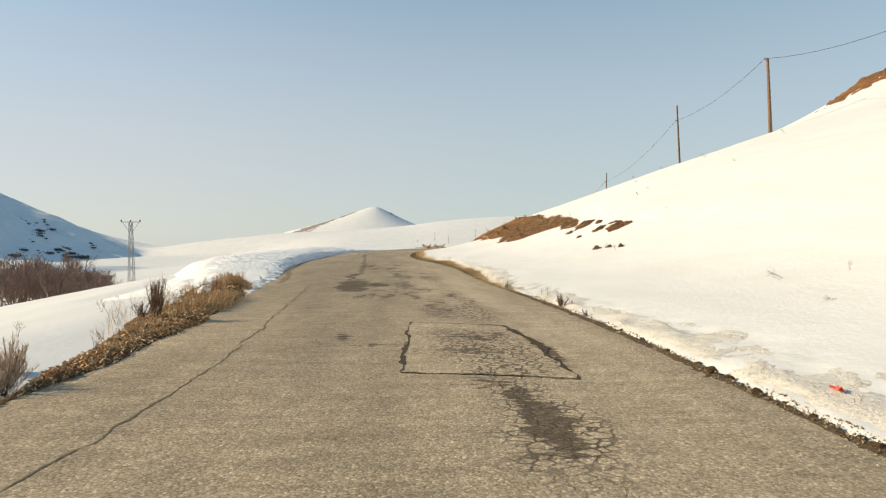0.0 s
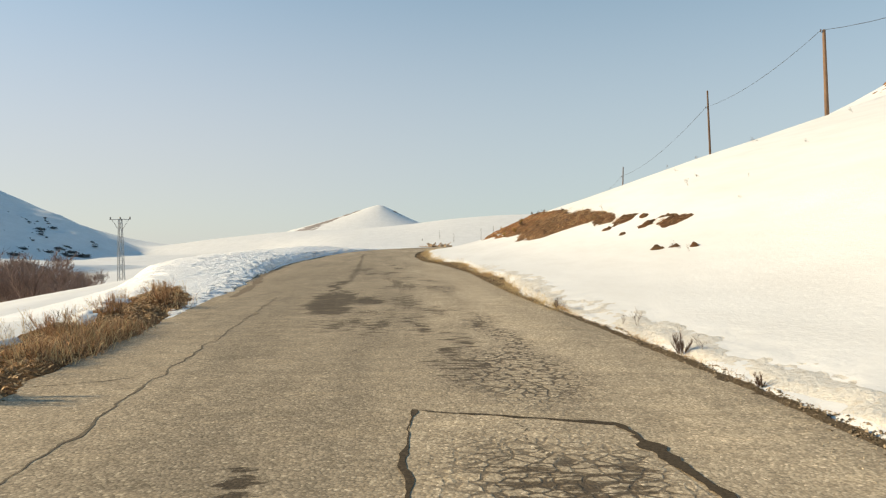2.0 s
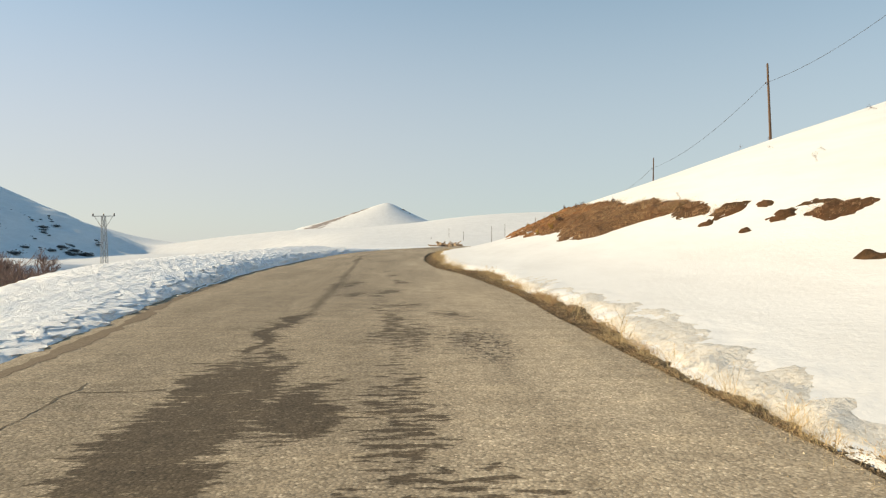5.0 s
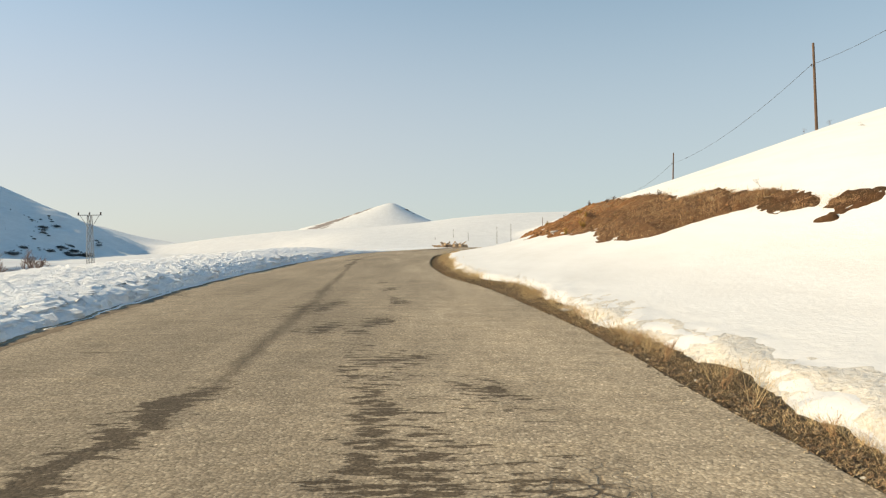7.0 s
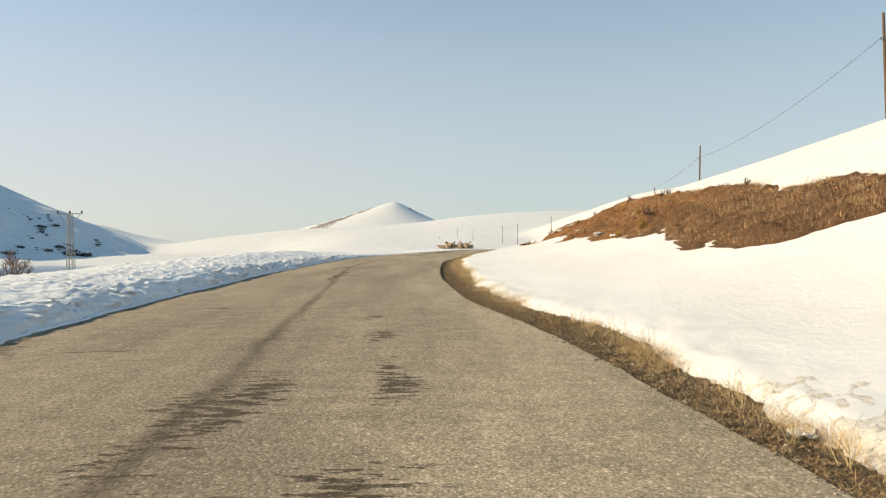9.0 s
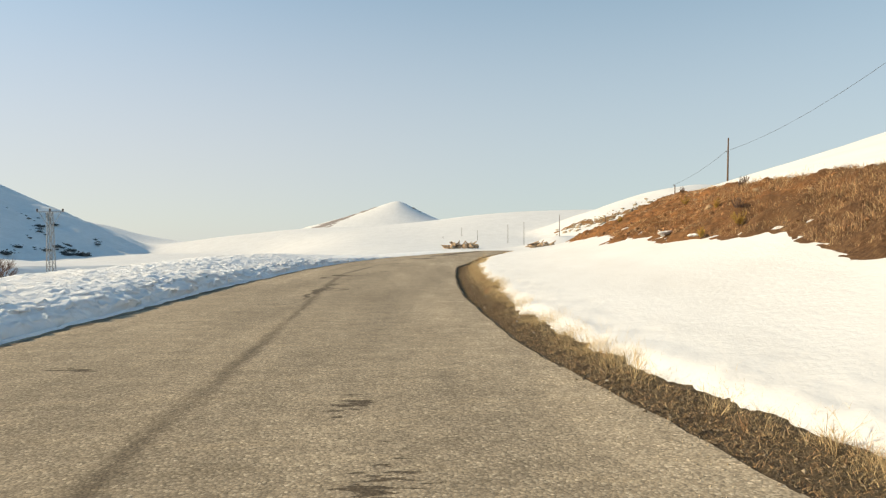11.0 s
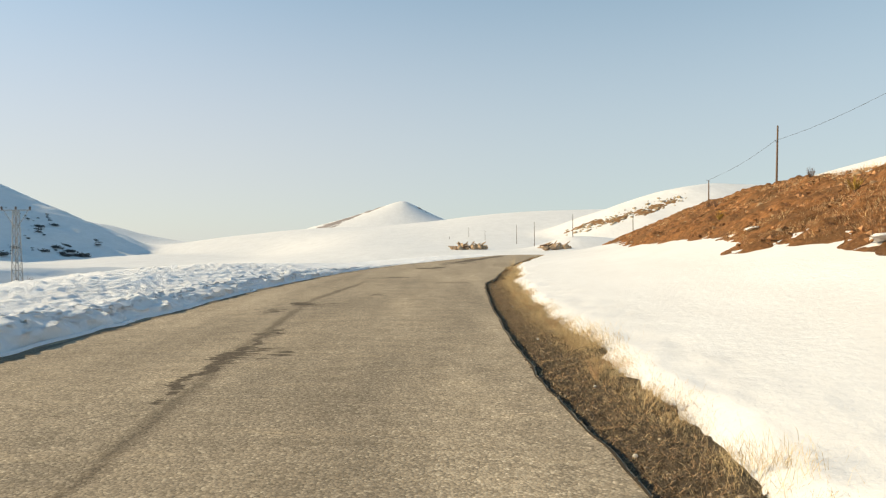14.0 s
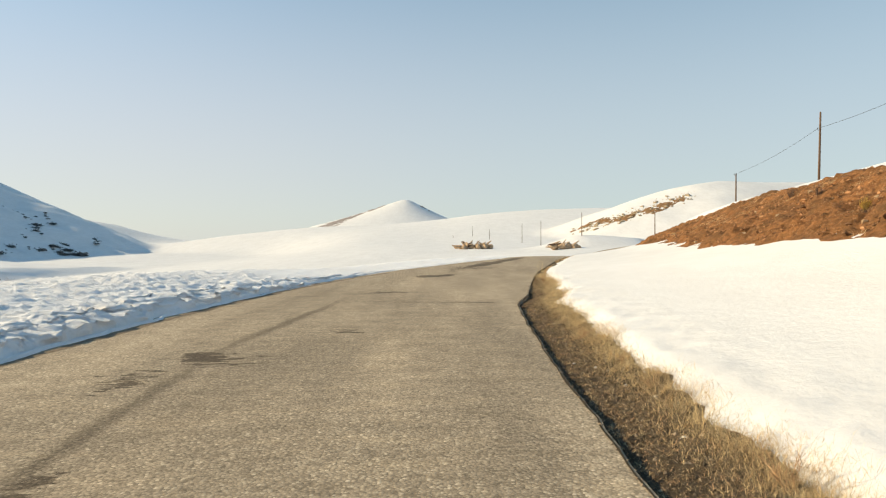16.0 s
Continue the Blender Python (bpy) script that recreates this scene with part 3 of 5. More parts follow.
# ======================= road =======================
def road_z(x, y, u):
    return dip(y) + 0.03 * (1 - (2 * u - 1) ** 2) - 0.02 + 0.012 * fbm(x * 0.5, y * 0.25, 3, 41)


rv = steps((-40, 0, 2), (0, 62, 0.10), (62, 110, 0.3), (110, 236, 4))
ru = np.linspace(0, 1, 97)
wob_l = lambda v: 0.05 * fbm(v * 1.7, v * 0 + 3, 3, 43)
wob_r = lambda v: 0.018 * fbm(v * 1.9, v * 0 + 8, 3, 44)
road = strip("road", ru, rv, lambda u, v: (road_left(v) - 0.12 + wob_l(v)) * (1 - u) + (road_right(v) + wob_r(v)) * u, road_z, ASPHALT, smooth=False)
tagged(road, "worn tan-grey asphalt country road with net cracks and damp stains", "road", kind="structure")
wear(road)
sol = road.modifiers.new("thickness", 'SOLIDIFY')
sol.thickness, sol.offset = 0.10, -1


def road_surface(x, y):
    u = (x - road_left(y)) / (road_right(y) - road_left(y))
    return road_z(x, y, u)


# dirt verge with gravel beside the road
def verge_z(x, y, u):
    drop = (0.036 * smoothstep(y, 36, 43) * (1 - smoothstep(y, 58, 64))) * (1 - smoothstep(u, 0.10, 0.9))
    matted = 0.030 * smoothstep(u, 0.1, 0.7) * (1 + fbm(x * 2.2, y * 2.2, 4, 51)) + 0.014 * fbm(x * 7, y * 7, 3, 52) + 0.010 * fbm(x * 17, y * 15, 2, 53)
    return dip(y) - 0.035 + 0.045 * (1 - smoothstep(y, 14, 22)) * smoothstep(u, -0.02, 0.04) * (1 - smoothstep(u, 0.05, 0.16)) - drop + matted + 0.65 * (land(x, y) - dip(y)) * smoothstep(u, 0.1, 0.7) - 0.10 * smoothstep(u - snow_line(x, y), 0.05, 0.5)


verge = strip("verge", steps((-0.1, 2.2, 0.05)), steps((-20, 2, 1), (2, 66, 0.07), (66, 85, 0.14), (85, 130, 2)), lambda u, v: road_right(v) + u, verge_z, VERGE_EARTH)
tagged(verge, "dark gravelly dirt verge with dry litter", "verge", kind="structure")


# ======================= ploughed snow bank =======================
bank_rise = curve_through([(-0.16, -0.07), (-0.11, -0.03), (-0.08, 0.020), (-0.05, 0.012), (-0.02, -0.06), (0.03, -0.06), (0.07, 0.06), (0.12, 0.14), (0.26, 0.24), (0.42, 0.30), (0.8, 0.38), (1.5, 0.45), (2.4, 0.51), (3.4, 0.55), (4.6, 0.54), (6.2, 0.32), (8, -0.3)])


def bank_z(x, y, u):
    base = land(x, y)
    grow = smoothstep(y + 1.4 * fbm(x * 0.8, y * 0.3, 2, 61), 15.5, 20.5) * (1 - smoothstep(y, 57, 70) * 0.75) * (1 - smoothstep(y, 100, 118))
    reach = 0.4 + 0.2 * np.maximum(y - 15, 0) + 4.0 * smoothstep(y, 30, 36)
    grow = grow * (1 - smoothstep(u + 0.3 * fbm(x * 1.3, y * 1.3, 2, 67), reach, reach + 1.8))
    grow = grow * (0.40 + 0.60 * smoothstep(y, 20, 36))
    wall = 0.9 + 0.15 * smoothstep(y, 38, 46) * (1 - smoothstep(y, 56, 66))
    low_face = 1 - 0.35 * smoothstep(y, 45, 52) * (1 - smoothstep(u, 0.7, 2.6))
    rise = bank_rise(u) * grow * low_face * (1 + (wall - 1) * (1 - smoothstep(u, 0.5, 2.5)))
    rough = smoothstep(u, 0.02, 0.14) * (1 - smoothstep(u, 3.6, 6.0)) * grow
    clods = (1 + 0.8 * (1 - smoothstep(u, 0.35, 0.9))) * 0.033 * np.abs(fbm(x * 5.6, y * 4.0, 3, 62, 0.58)) + 0.013 * fbm(x * 11, y * 7.5, 2, 63) + 0.010 * fbm(x * 17, y * 12, 1, 68) + 0.028 * fbm(x * 0.9, y * 0.8, 3, 64) - 0.02
    fade = smoothstep(u, 4.6, 6.4)
    z = dip(y) + rise + (base - dip(y)) * smoothstep(u, 1.0, 5.0) + rough * clods
    return z * (1 - fade) + (base - 0.10) * fade - 0.10 * (1 - grow)


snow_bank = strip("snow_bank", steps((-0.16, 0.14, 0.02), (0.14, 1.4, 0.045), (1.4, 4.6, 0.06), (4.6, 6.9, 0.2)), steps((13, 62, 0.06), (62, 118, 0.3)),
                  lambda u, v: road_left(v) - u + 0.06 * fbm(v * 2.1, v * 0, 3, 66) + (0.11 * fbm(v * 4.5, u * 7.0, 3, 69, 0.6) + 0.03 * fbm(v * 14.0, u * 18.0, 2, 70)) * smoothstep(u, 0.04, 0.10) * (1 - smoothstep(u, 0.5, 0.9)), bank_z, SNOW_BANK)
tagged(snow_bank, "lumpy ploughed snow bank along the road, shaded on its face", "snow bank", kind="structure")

# ======================= bare ground that shows through the snow =======================
def bare(name, xs, ys, mask, mat, label, relief=0.10, lift=0.16, seed=100, scale=1.0, category="earth", ragged=0.38, floor=-0.9):
    """Earth that comes out of the snow where mask (about -1..1) is above zero, with a ragged rim."""
    def zf(x, y):
        k = mask(x, y) + ragged * fbm(x * 0.9 * scale, y * 0.5 * scale, 4, seed) + 0.3 * ragged * fbm(x * 3.4 * scale, y * 2.0 * scale, 3, seed + 3)
        up = np.clip(k, floor, 0.8)
        return land(x, y) + 0.03 + lift * up + relief * (fbm(x * 2.2 * scale, y * 2.2 * scale, 4, seed + 7)) * smoothstep(k, -0.1, 0.35) + 0.3 * relief * fbm(x * 6.5, y * 6.5, 2, seed + 9) * smoothstep(k, -0.1, 0.2)
    ob = sheet(name, xs, ys, zf, mat)
    return tagged(ob, label, category)


bank_toe = curve_through([(28, 7.4), (33, 7.2), (35.5, 7.7), (36.9, 7.1), (38.1, 5.4), (40, 5.3), (44, 5.7), (48, 5.6), (51, 5.35), (53.5, 5.3), (58, 5.3), (61, 4.7), (68, 4.5), (78, 4.2), (86, 4.2), (96, 5.0)])
bank_head = curve_through([(28, 7.5), (33, 7.9), (36, 8.1), (40, 8.4), (44, 8.9), (48, 9.1), (54, 9.1), (60, 9.4), (66, 9.7), (72, 9.5), (79, 8.2), (88, 6.4), (96, 5.2)])


def red_mask(x, y):
    d = x - slope_foot(y)
    along = smoothstep(y, 32.5, 35.5) - smoothstep(y, 86, 95) * 1.2
    teeth = 0.45 * vnoise((x + 0.8 * y) * 0.9, (y - 0.3 * x) * 0.55, 119)
    return np.clip(np.minimum(d - bank_toe(y) + teeth, (bank_head(y) - d) * 1.3) * 0.8, -1.5, 0.8) + 1.1 * (along - 1)


earth_bank = empty("earth_bank", (9.0, 60.0, 0.0))
for name, ys, words in (("turf_mat", np.arange(30, 46.01, 0.14), "matted brown turf"), ("bare_soil", np.arange(46.0 - 0.04, 99, 0.14), "rust-red crumbling soil")):
    piece = bare(name, steps((3.5, 20, 0.11)), ys, red_mask, RED_EARTH, words, 0.12, 0.20, 111, category="", ragged=0.3)
    piece.parent = earth_bank
    piece.matrix_parent_inverse = earth_bank.matrix_basis.inverted()
tagged(earth_bank, "bare rust-red earth cutting with stones and dry turf", "earth")


def spots(list_):
    def mask(x, y):
        out = np.full(np.shape(x), -1.5)
        for cx, cy, rx, ry in list_:
            out = np.maximum(out, 0.9 - 1.3 * np.hypot((x - cx) / rx, (y - cy) / ry))
        return out
    return mask


thaw_patch = bare("thaw_patch", steps((6.0, 10.5, 0.10)), steps((21, 39.5, 0.12)),
                  spots([(8.95, 28.4, 0.55, 1.3), (8.6, 29.6, 0.40, 0.8), (8.7, 33.0, 0.60, 0.9), (8.5, 34.2, 0.5, 0.8), (9.2, 31.5, 0.22, 0.45), (8.55, 35.4, 0.55, 1.2), (8.5, 36.8, 0.55, 1.4), (7.72, 29.7, 0.16, 0.35), (7.9, 32.4, 0.16, 0.4),
                         (6.92, 24.2, 0.13, 0.45), (7.2, 23.3, 0.14, 0.55), (7.28, 22.5, 0.10, 0.3)]), DARK_TURF,
                  "dark brown turf showing through thawed snow", 0.05, 0.11, 131, 2.6, ragged=0.55)
top_patch = bare("thaw_patch", steps((26, 50, 0.4)), steps((32, 62, 0.4)), spots([(39.5, 48, 9, 10)]), RED_EARTH,
                 "reddish-brown turf bared on the hilltop", 0.25, 0.4, 141, 0.8, ragged=0.5)


# ======================= poles and wire =======================
def ring(bm, place, radius, n=8, squash=1.0):
    return [bm.verts.new((place[0] + radius * math.cos(6.2832 * k / n), place[1] + radius * squash * math.sin(6.2832 * k / n), place[2])) for k in range(n)]


def lathe(bm, profile, n=8, at=(0, 0), shift=(0, 0)):
    """A closed turned body; profile is (radius, z) from the foot up, leaning by shift from foot to top."""
    z0, z1 = profile[0][1], profile[-1][1]
    rings = []
    for r, z in profile:
        k = (z - z0) / max(1e-6, z1 - z0)
        rings.append(ring(bm, (at[0] + shift[0] * k, at[1] + shift[1] * k, z), r, n))
    for a, b in zip(rings, rings[1:]):
        for k in range(n):
            bm.faces.new((a[k], a[(k + 1) % n], b[(k + 1) % n], b[k]))
    bm.faces.new(rings[0][::-1])
    bm.faces.new(rings[-1])


def rod(bm, a, b, ra, rb=None, n=5):
    """A straight tapered bar from a to b."""
    a, b = Vector(a), Vector(b)
    rb = ra if rb is None else rb
    way = (b - a).normalized()
    side = way.cross(Vector((0.31, 0.17, 0.93))).normalized()
    up = way.cross(side)
    ends = []
    for c, r in ((a, ra), (b, rb)):
        ends.append([bm.verts.new(c + r * (math.cos(6.2832 * k / n) * side + math.sin(6.2832 * k / n) * up)) for k in range(n)])
    for k in range(n):
        bm.faces.new((ends[0][k], ends[0][(k + 1) % n], ends[1][(k + 1) % n], ends[1][k]))
    bm.faces.new(ends[0][::-1])
    bm.faces.new(ends[1])


def box(bm, cx, cy, cz, sx, sy, sz):
    bmesh.ops.create_cube(bm, size=1, matrix=Matrix.Translation((cx, cy, cz)) @ Matrix.Diagonal((sx, sy, sz, 1)))


def telephone_pole(x, y, top, lean, hook_down, mat, label, radius=0.105):
    foot = place_z(x - lean, y) - 0.5
    thing = empty("telephone_pole", (x - lean, y, foot))
    bm = bmesh.new()
    hgt = top - foot
    lathe(bm, [(radius * 1.25, 0), (radius * 1.1, hgt * 0.4), (radius * 0.95, hgt * 0.8), (radius * 0.85, hgt - 0.04), (radius * 0.6, hgt)], 10, shift=(lean, 0))
    part("pole", bm, mat, thing, smooth=True)
    hz = hgt - hook_down
    k = hz / hgt * lean
    bm = bmesh.new()
    rod(bm, (k, 0, hz - 0.05), (k - 0.20, 0, hz - 0.02), 0.012)
    rod(bm, (k - 0.20, 0, hz - 0.03), (k - 0.20, 0, hz + 0.10), 0.012)
    part("hook", bm, STEEL, thing, "iron hook")
    bm = bmesh.new()
    lathe(bm, [(0.03, hz + 0.02), (0.05, hz + 0.05), (0.032, hz + 0.08), (0.05, hz + 0.11), (0.025, hz + 0.16)], 8, (k - 0.20, 0))
    part("insulator", bm, CERAMIC, thing, "dark glazed insulator", smooth=True)
    tagged(thing, label, "utility pole", "telephone poles along the hillside")
    return (x - lean + k - 0.20, y, foot + hz + 0.10)


hooks = [telephone_pole(23.0, 8.0, 13.6, -0.1, 0.15, PALE_WOOD, "brown wooden telephone pole in snow on the slope"),
         telephone_pole(24.8, 44.6, 13.6, -0.26, 0.15, PALE_WOOD, "brown wooden telephone pole leaning slightly in snow"),
         telephone_pole(26.5, 64.2, 14.2, -0.38, 1.6, POLE_WOOD, "dark wooden telephone pole leaning in snow", 0.085),
         telephone_pole(29.8, 98.5, 10.85, 0.08, 1.45, POLE_WOOD, "dark wooden telephone pole above the earth cutting", 0.08),
         telephone_pole(30.6, 115.6, 7.3, 0.0, 0.15, POLE_WOOD, "short dark wooden telephone pole in snow", 0.07)]


def cable(a, b, sag, name="telephone_wire"):
    bm = bmesh.new()
    a, b = Vector(a), Vector(b)
    pts = []
    for i in range(17):
        k = i / 16
        q = a.lerp(b, k)
        q.z -= sag * 4 * k * (1 - k)
        pts.append(q)
    for p, q in zip(pts, pts[1:]):
        rod(bm, p, q, 0.016, n=4)
    ob = part(name, bm, WIRE)
    return tagged(ob, "thin black telephone wire sagging between wooden poles", "wire", "telephone wires")


for a, b, s in zip(hooks, hooks[1:], (2.2, 0.6, 0.9, 0.35)):
    cable(a, b, s)

# far snow poles and posts beyond the bend
for x, y, top, r in ((31.1, 196, 5.3, 0.08), (27.1, 232, 4.0, 0.08), (28.3, 286, 3.9, 0.09), (18.2, 312, 1.8, 0.08), (12.5, 336, 3.3, 0.08), (3.7, 330, -0.7, 0.09), (20.3, 110.7, 3.1, 0.05)):
    z = place_z(x, y) - 0.3
    post = empty("pole", (x, y, z))
    bm = bmesh.new()
    lathe(bm, [(r * 1.2, 0), (r, (top - z) * 0.5), (r * 0.8, top - z)], 7)
    part("shaft", bm, POLE_WOOD, post, smooth=True)
    bm = bmesh.new()
    lathe(bm, [(r * 1.0, top - z - 0.02), (r * 1.0, top - z + 0.08), (r * 0.5, top - z + 0.14)], 7)
    part("cap", bm, STEEL, post)
    tagged(post, "thin dark wooden pole standing in far snow", "pole", "far poles")


# ======================= lattice pylon =======================
def pylon(x, y, top):
    z = place_z(x, y) - 0.3
    hgt = top - z
    thing = empty("lattice_pylon", (x, y, z))
    half = lambda h: 0.24 * (1 - h / hgt) + 0.20
    levels = [hgt * k / 11 for k in range(12)]
    for sx in (-1, 1):
        for sy in (-1, 1):
            bm = bmesh.new()
            for a, b in zip(levels, levels[1:]):
                rod(bm, (sx * half(a), sy * half(a), a), (sx * half(b), sy * half(b), b), 0.045, n=4)
            part("leg", bm, STEEL, thing)
    for face in range(4):
        turn = Matrix.Rotation(face * math.pi / 2, 3, 'Z')
        for i, (a, b) in enumerate(zip(levels, levels[1:])):
            s = 1 if i % 2 else -1
            bm = bmesh.new()
            rod(bm, turn @ Vector((s * half(a), half(a), a)), turn @ Vector((-s * half(b), half(b), b)), 0.028, n=4)
            part("diagonal_brace", bm, STEEL, thing)
            bm = bmesh.new()
            rod(bm, turn @ Vector((-half(b), half(b), b)), turn @ Vector((half(b), half(b), b)), 0.022, n=4)
            part("cross_brace", bm, STEEL, thing)
    bm = bmesh.new()
    box(bm, 0, 0, hgt - 0.02, 3.1, 0.10, 0.10)
    part("crossarm", bm, STEEL, thing)
    for sx in (-1, 1):
        bm = bmesh.new()
        rod(bm, (sx * 0.22, 0, hgt - 1.7), (sx * 1.25, 0, hgt - 0.05), 0.035, n=4)
        part("strut", bm, STEEL, thing)
    for sx in (-1.45, 0, 1.45):
        bm = bmesh.new()
        lathe(bm, [(0.04, hgt), (0.12, hgt + 0.08), (0.07, hgt + 0.16), (0.12, hgt + 0.24), (0.05, hgt + 0.36)], 8, (sx, 0))
        part("insulator", bm, CERAMIC, thing, "dark pin insulator", smooth=True)
    return tagged(thing, "grey lattice steel power pylon in a snowy valley", "pylon")


pylon(-44.4, 106.8, 3.9)

# ======================= road marks and repairs =======================
def ribbon(bm, line, width, seed, wander=0.03, lift=0.004, step=0.06, uneven=0.55):
    """A thin uneven strip that follows the road's surface."""
    pts = [Vector((*p, 0)) for p in line]
    path = []
    for a, b in zip(pts, pts[1:]):
        n = max(2, int((b - a).length / step))
        path += [a.lerp(b, k / n) for k in range(n)]
    path.append(pts[-1])
    rows = []
    for i, p in enumerate(path):
        q = path[min(i + 1, len(path) - 1)] - path[max(i - 1, 0)]
        side = Vector((q.y, -q.x, 0)).normalized()
        off = wander * float(fbm(i * 0.17, seed * 3.7, 4, seed))
        w = width * (0.75 + uneven * float(fbm(i * 0.24, seed * 1.3, 4, seed + 4, 0.7)))
        row = []
        for s in (-1, 1):
            v = p + side * (off + s * max(0.006, 0.35 * width, w) / 2)
            row.append(bm.verts.new((v.x, v.y, float(road_surface(v.x, v.y)) + lift)))
        rows.append(row)
    for a, b in zip(rows, rows[1:]):
        bm.faces.new((a[0], a[1], b[1], b[0]))


PATCH = [(-0.12, 6.75), (1.64, 6.30), (1.45, 10.16), (-0.02, 10.55)]
bm = bmesh.new()
grid = []
for j in range(43):
    row = []
    for i in range(21):
        a, b = i / 20, j / 42
        x = (PATCH[0][0] * (1 - a) + PATCH[1][0] * a) * (1 - b) + (PATCH[3][0] * (1 - a) + PATCH[2][0] * a) * b
        y = (PATCH[0][1] * (1 - a) + PATCH[1][1] * a) * (1 - b) + (PATCH[3][1] * (1 - a) + PATCH[2][1] * a) * b
        row.append(bm.verts.new((x, y, float(road_surface(x, y)) + 0.004)))
    grid.append(row)
for r0, r1 in zip(grid, grid[1:]):
    for i in range(20):
        bm.faces.new((r0[i], r0[i + 1], r1[i + 1], r1[i]))
wear(part("patch", bm, ASPHALT_PATCH, road, "lighter square asphalt patch"))

SEAMS = [([PATCH[3], PATCH[0]], 0.05), ([PATCH[0], PATCH[1]], 0.055), ([PATCH[3], (0.8, 10.34), PATCH[2]], 0.075), ([PATCH[2], (1.62, 8.6), (1.60, 7.6), PATCH[1]], 0.06),
         ([(-2.4, 2.0), (-2.30, 3.8), (-2.15, 4.8), (-2.18, 5.6), (-2.1, 7.3), (-2.24, 9.3), (-2.36, 11.5), (-2.5, 13.0), (-2.75, 17.0), (-3.0, 20.0)], 0.022), ([(-3.3, 11.6), (-2.87, 11.75), (-2.55, 11.95)], 0.02),
         ([(-0.80, 13.05), (-0.45, 13.5), (-0.15, 13.85)], 0.011), ([(0.40, 56.9), (-0.8, 57.05), (-1.8, 57.0), (-2.7, 57.15)], 0.05), ([(0.75, 6.55), (0.95, 9.0), (0.7, 10.2)], 0.03), ([(-0.05, 8.2), (0.6, 8.35), (1.2, 8.2), (1.55, 8.3)], 0.03),
         ([(-4.1, 26.5), (-3.4, 26.4)], 0.03), ([(-2.9, 19.6), (-2.2, 19.7)], 0.025), ([(-4.6, 33.2), (-3.8, 33.3)], 0.03)]
SEAMS.insert(4, ([(1.46, 9.9), (1.60, 8.9), (1.63, 8.2), (1.60, 7.4)], 0.15))
SEAMS.insert(4, ([(-0.02, 9.2), (-0.06, 8.2), (-0.10, 7.2)], 0.065))
for i, (line, width) in enumerate(SEAMS):
    bm = bmesh.new()
    ribbon(bm, line, width * (0.62 if i < 6 else 1.0), 300 + 11 * i, 0.03 if i < 6 else 0.05, lift=0.008 if i < 6 else 0.004, uneven=1.1 if i < 6 else 0.7)
    part("crack", bm, BITUMEN_AND_SHADE if i < 6 else CRACK_FILL, road)

# shadow line at the resurfaced lane's broken edge, painted as a thin dark strip
bm = bmesh.new()
ribbon(bm, [(float(road_right(y) + wob_r(y)) - 0.022, float(y)) for y in np.arange(38.0, 58.6, 0.15)], 0.030, 771, 0.004, 0.005, 0.15, 0.3)
part("edge_shade", bm, BITUMEN_AND_SHADE, road, "thin dark strip painted for the shade at the asphalt's edge")
# the snow bank's shade on the road, painted as a brown strip along its foot
bm = bmesh.new()
ribbon(bm, [(float(road_left(y)) + 0.22, float(y)) for y in np.arange(20.0, 66.0, 0.3)], 0.22, 781, 0.04, 0.004, 0.3, 0.5)
part("bank_shade", bm, BANK_SHADE, road, "snow bank's shade painted as a brown strip on the asphalt")


# dirty, lumpy snow thrown up beside the road
def throw_z(x, y, u):
    rim = smoothstep(u, -0.05, 0.30) * (1 - smoothstep(u + 0.25 * fbm(x * 0.9, y * 0.7, 3, 214), 0.5, 1.5)) * (1 - smoothstep(y, 26, 38))
    return ground_height(x, y) - 0.035 + rim * (0.045 + 0.020 * fbm(x * 2.6, y * 1.6, 4, 211) + 0.014 * fbm(x * 8, y * 7, 2, 212))


snow_edge = strip("snow_edge", steps((-0.1, 1.9, 0.07)), steps((1.5, 40, 0.08)), lambda u, v: road_right(v) + verge_width(v) + u + 0.06 * fbm(v * 1.1, v * 0, 3, 213), throw_z, SNOW_DIRTY)
tagged(snow_edge, "crusted dirty snow edge beside the road", "snow edge", kind="structure")


# ======================= dry grass and weeds =======================
def blades(name, spots_list, mat, label, parent=None, kind="stuff", category="grass"):
    """spots_list: rows of x, y, z, length, lean x, lean y, width."""
    s = np.array(spots_list, float)
    n = len(s)
    p, L, lx, ly, w = s[:, :3], s[:, 3], s[:, 4], s[:, 5], s[:, 6]
    ang = np.random.RandomState(n).uniform(0, 6.283, n)
    side = np.stack([np.cos(ang), np.sin(ang), np.zeros(n)], 1) * w[:, None]
    up = np.sqrt(np.maximum(0.08, 1 - lx * lx - ly * ly))
    mid = p + np.stack([lx * 0.35, ly * 0.35, up * 0.55], 1) * L[:, None]
    tip = p + np.stack([lx, ly, up * 0.85], 1) * L[:, None]
    v = np.stack([p - side, p + side, mid + side * 0.7, mid - side * 0.7, tip], 1).reshape(-1, 3)
    b = np.arange(n) * 5
    faces = [(i, i + 1, i + 2, i + 3) for i in b] + [(i + 3, i + 2, i + 4) for i in b]
    me = bpy.data.meshes.new(name)
    me.from_pydata([tuple(q) for q in v.tolist()], [], faces)
    ob = mesh_part(name, me, mat, parent)
    return tagged(ob, label, category if parent is None else "", kind=kind if parent is None else "")


rng = np.random.RandomState(4)
def scatter_blades(x, y, z, length, lean, width, pull=(0.0, 0.0)):
    a = rng.uniform(0, 6.283, len(x))
    return np.stack([x, y, z, length, np.clip(lean * np.cos(a) + pull[0], -0.95, 0.95), lean * np.sin(a) + pull[1], width], 1)


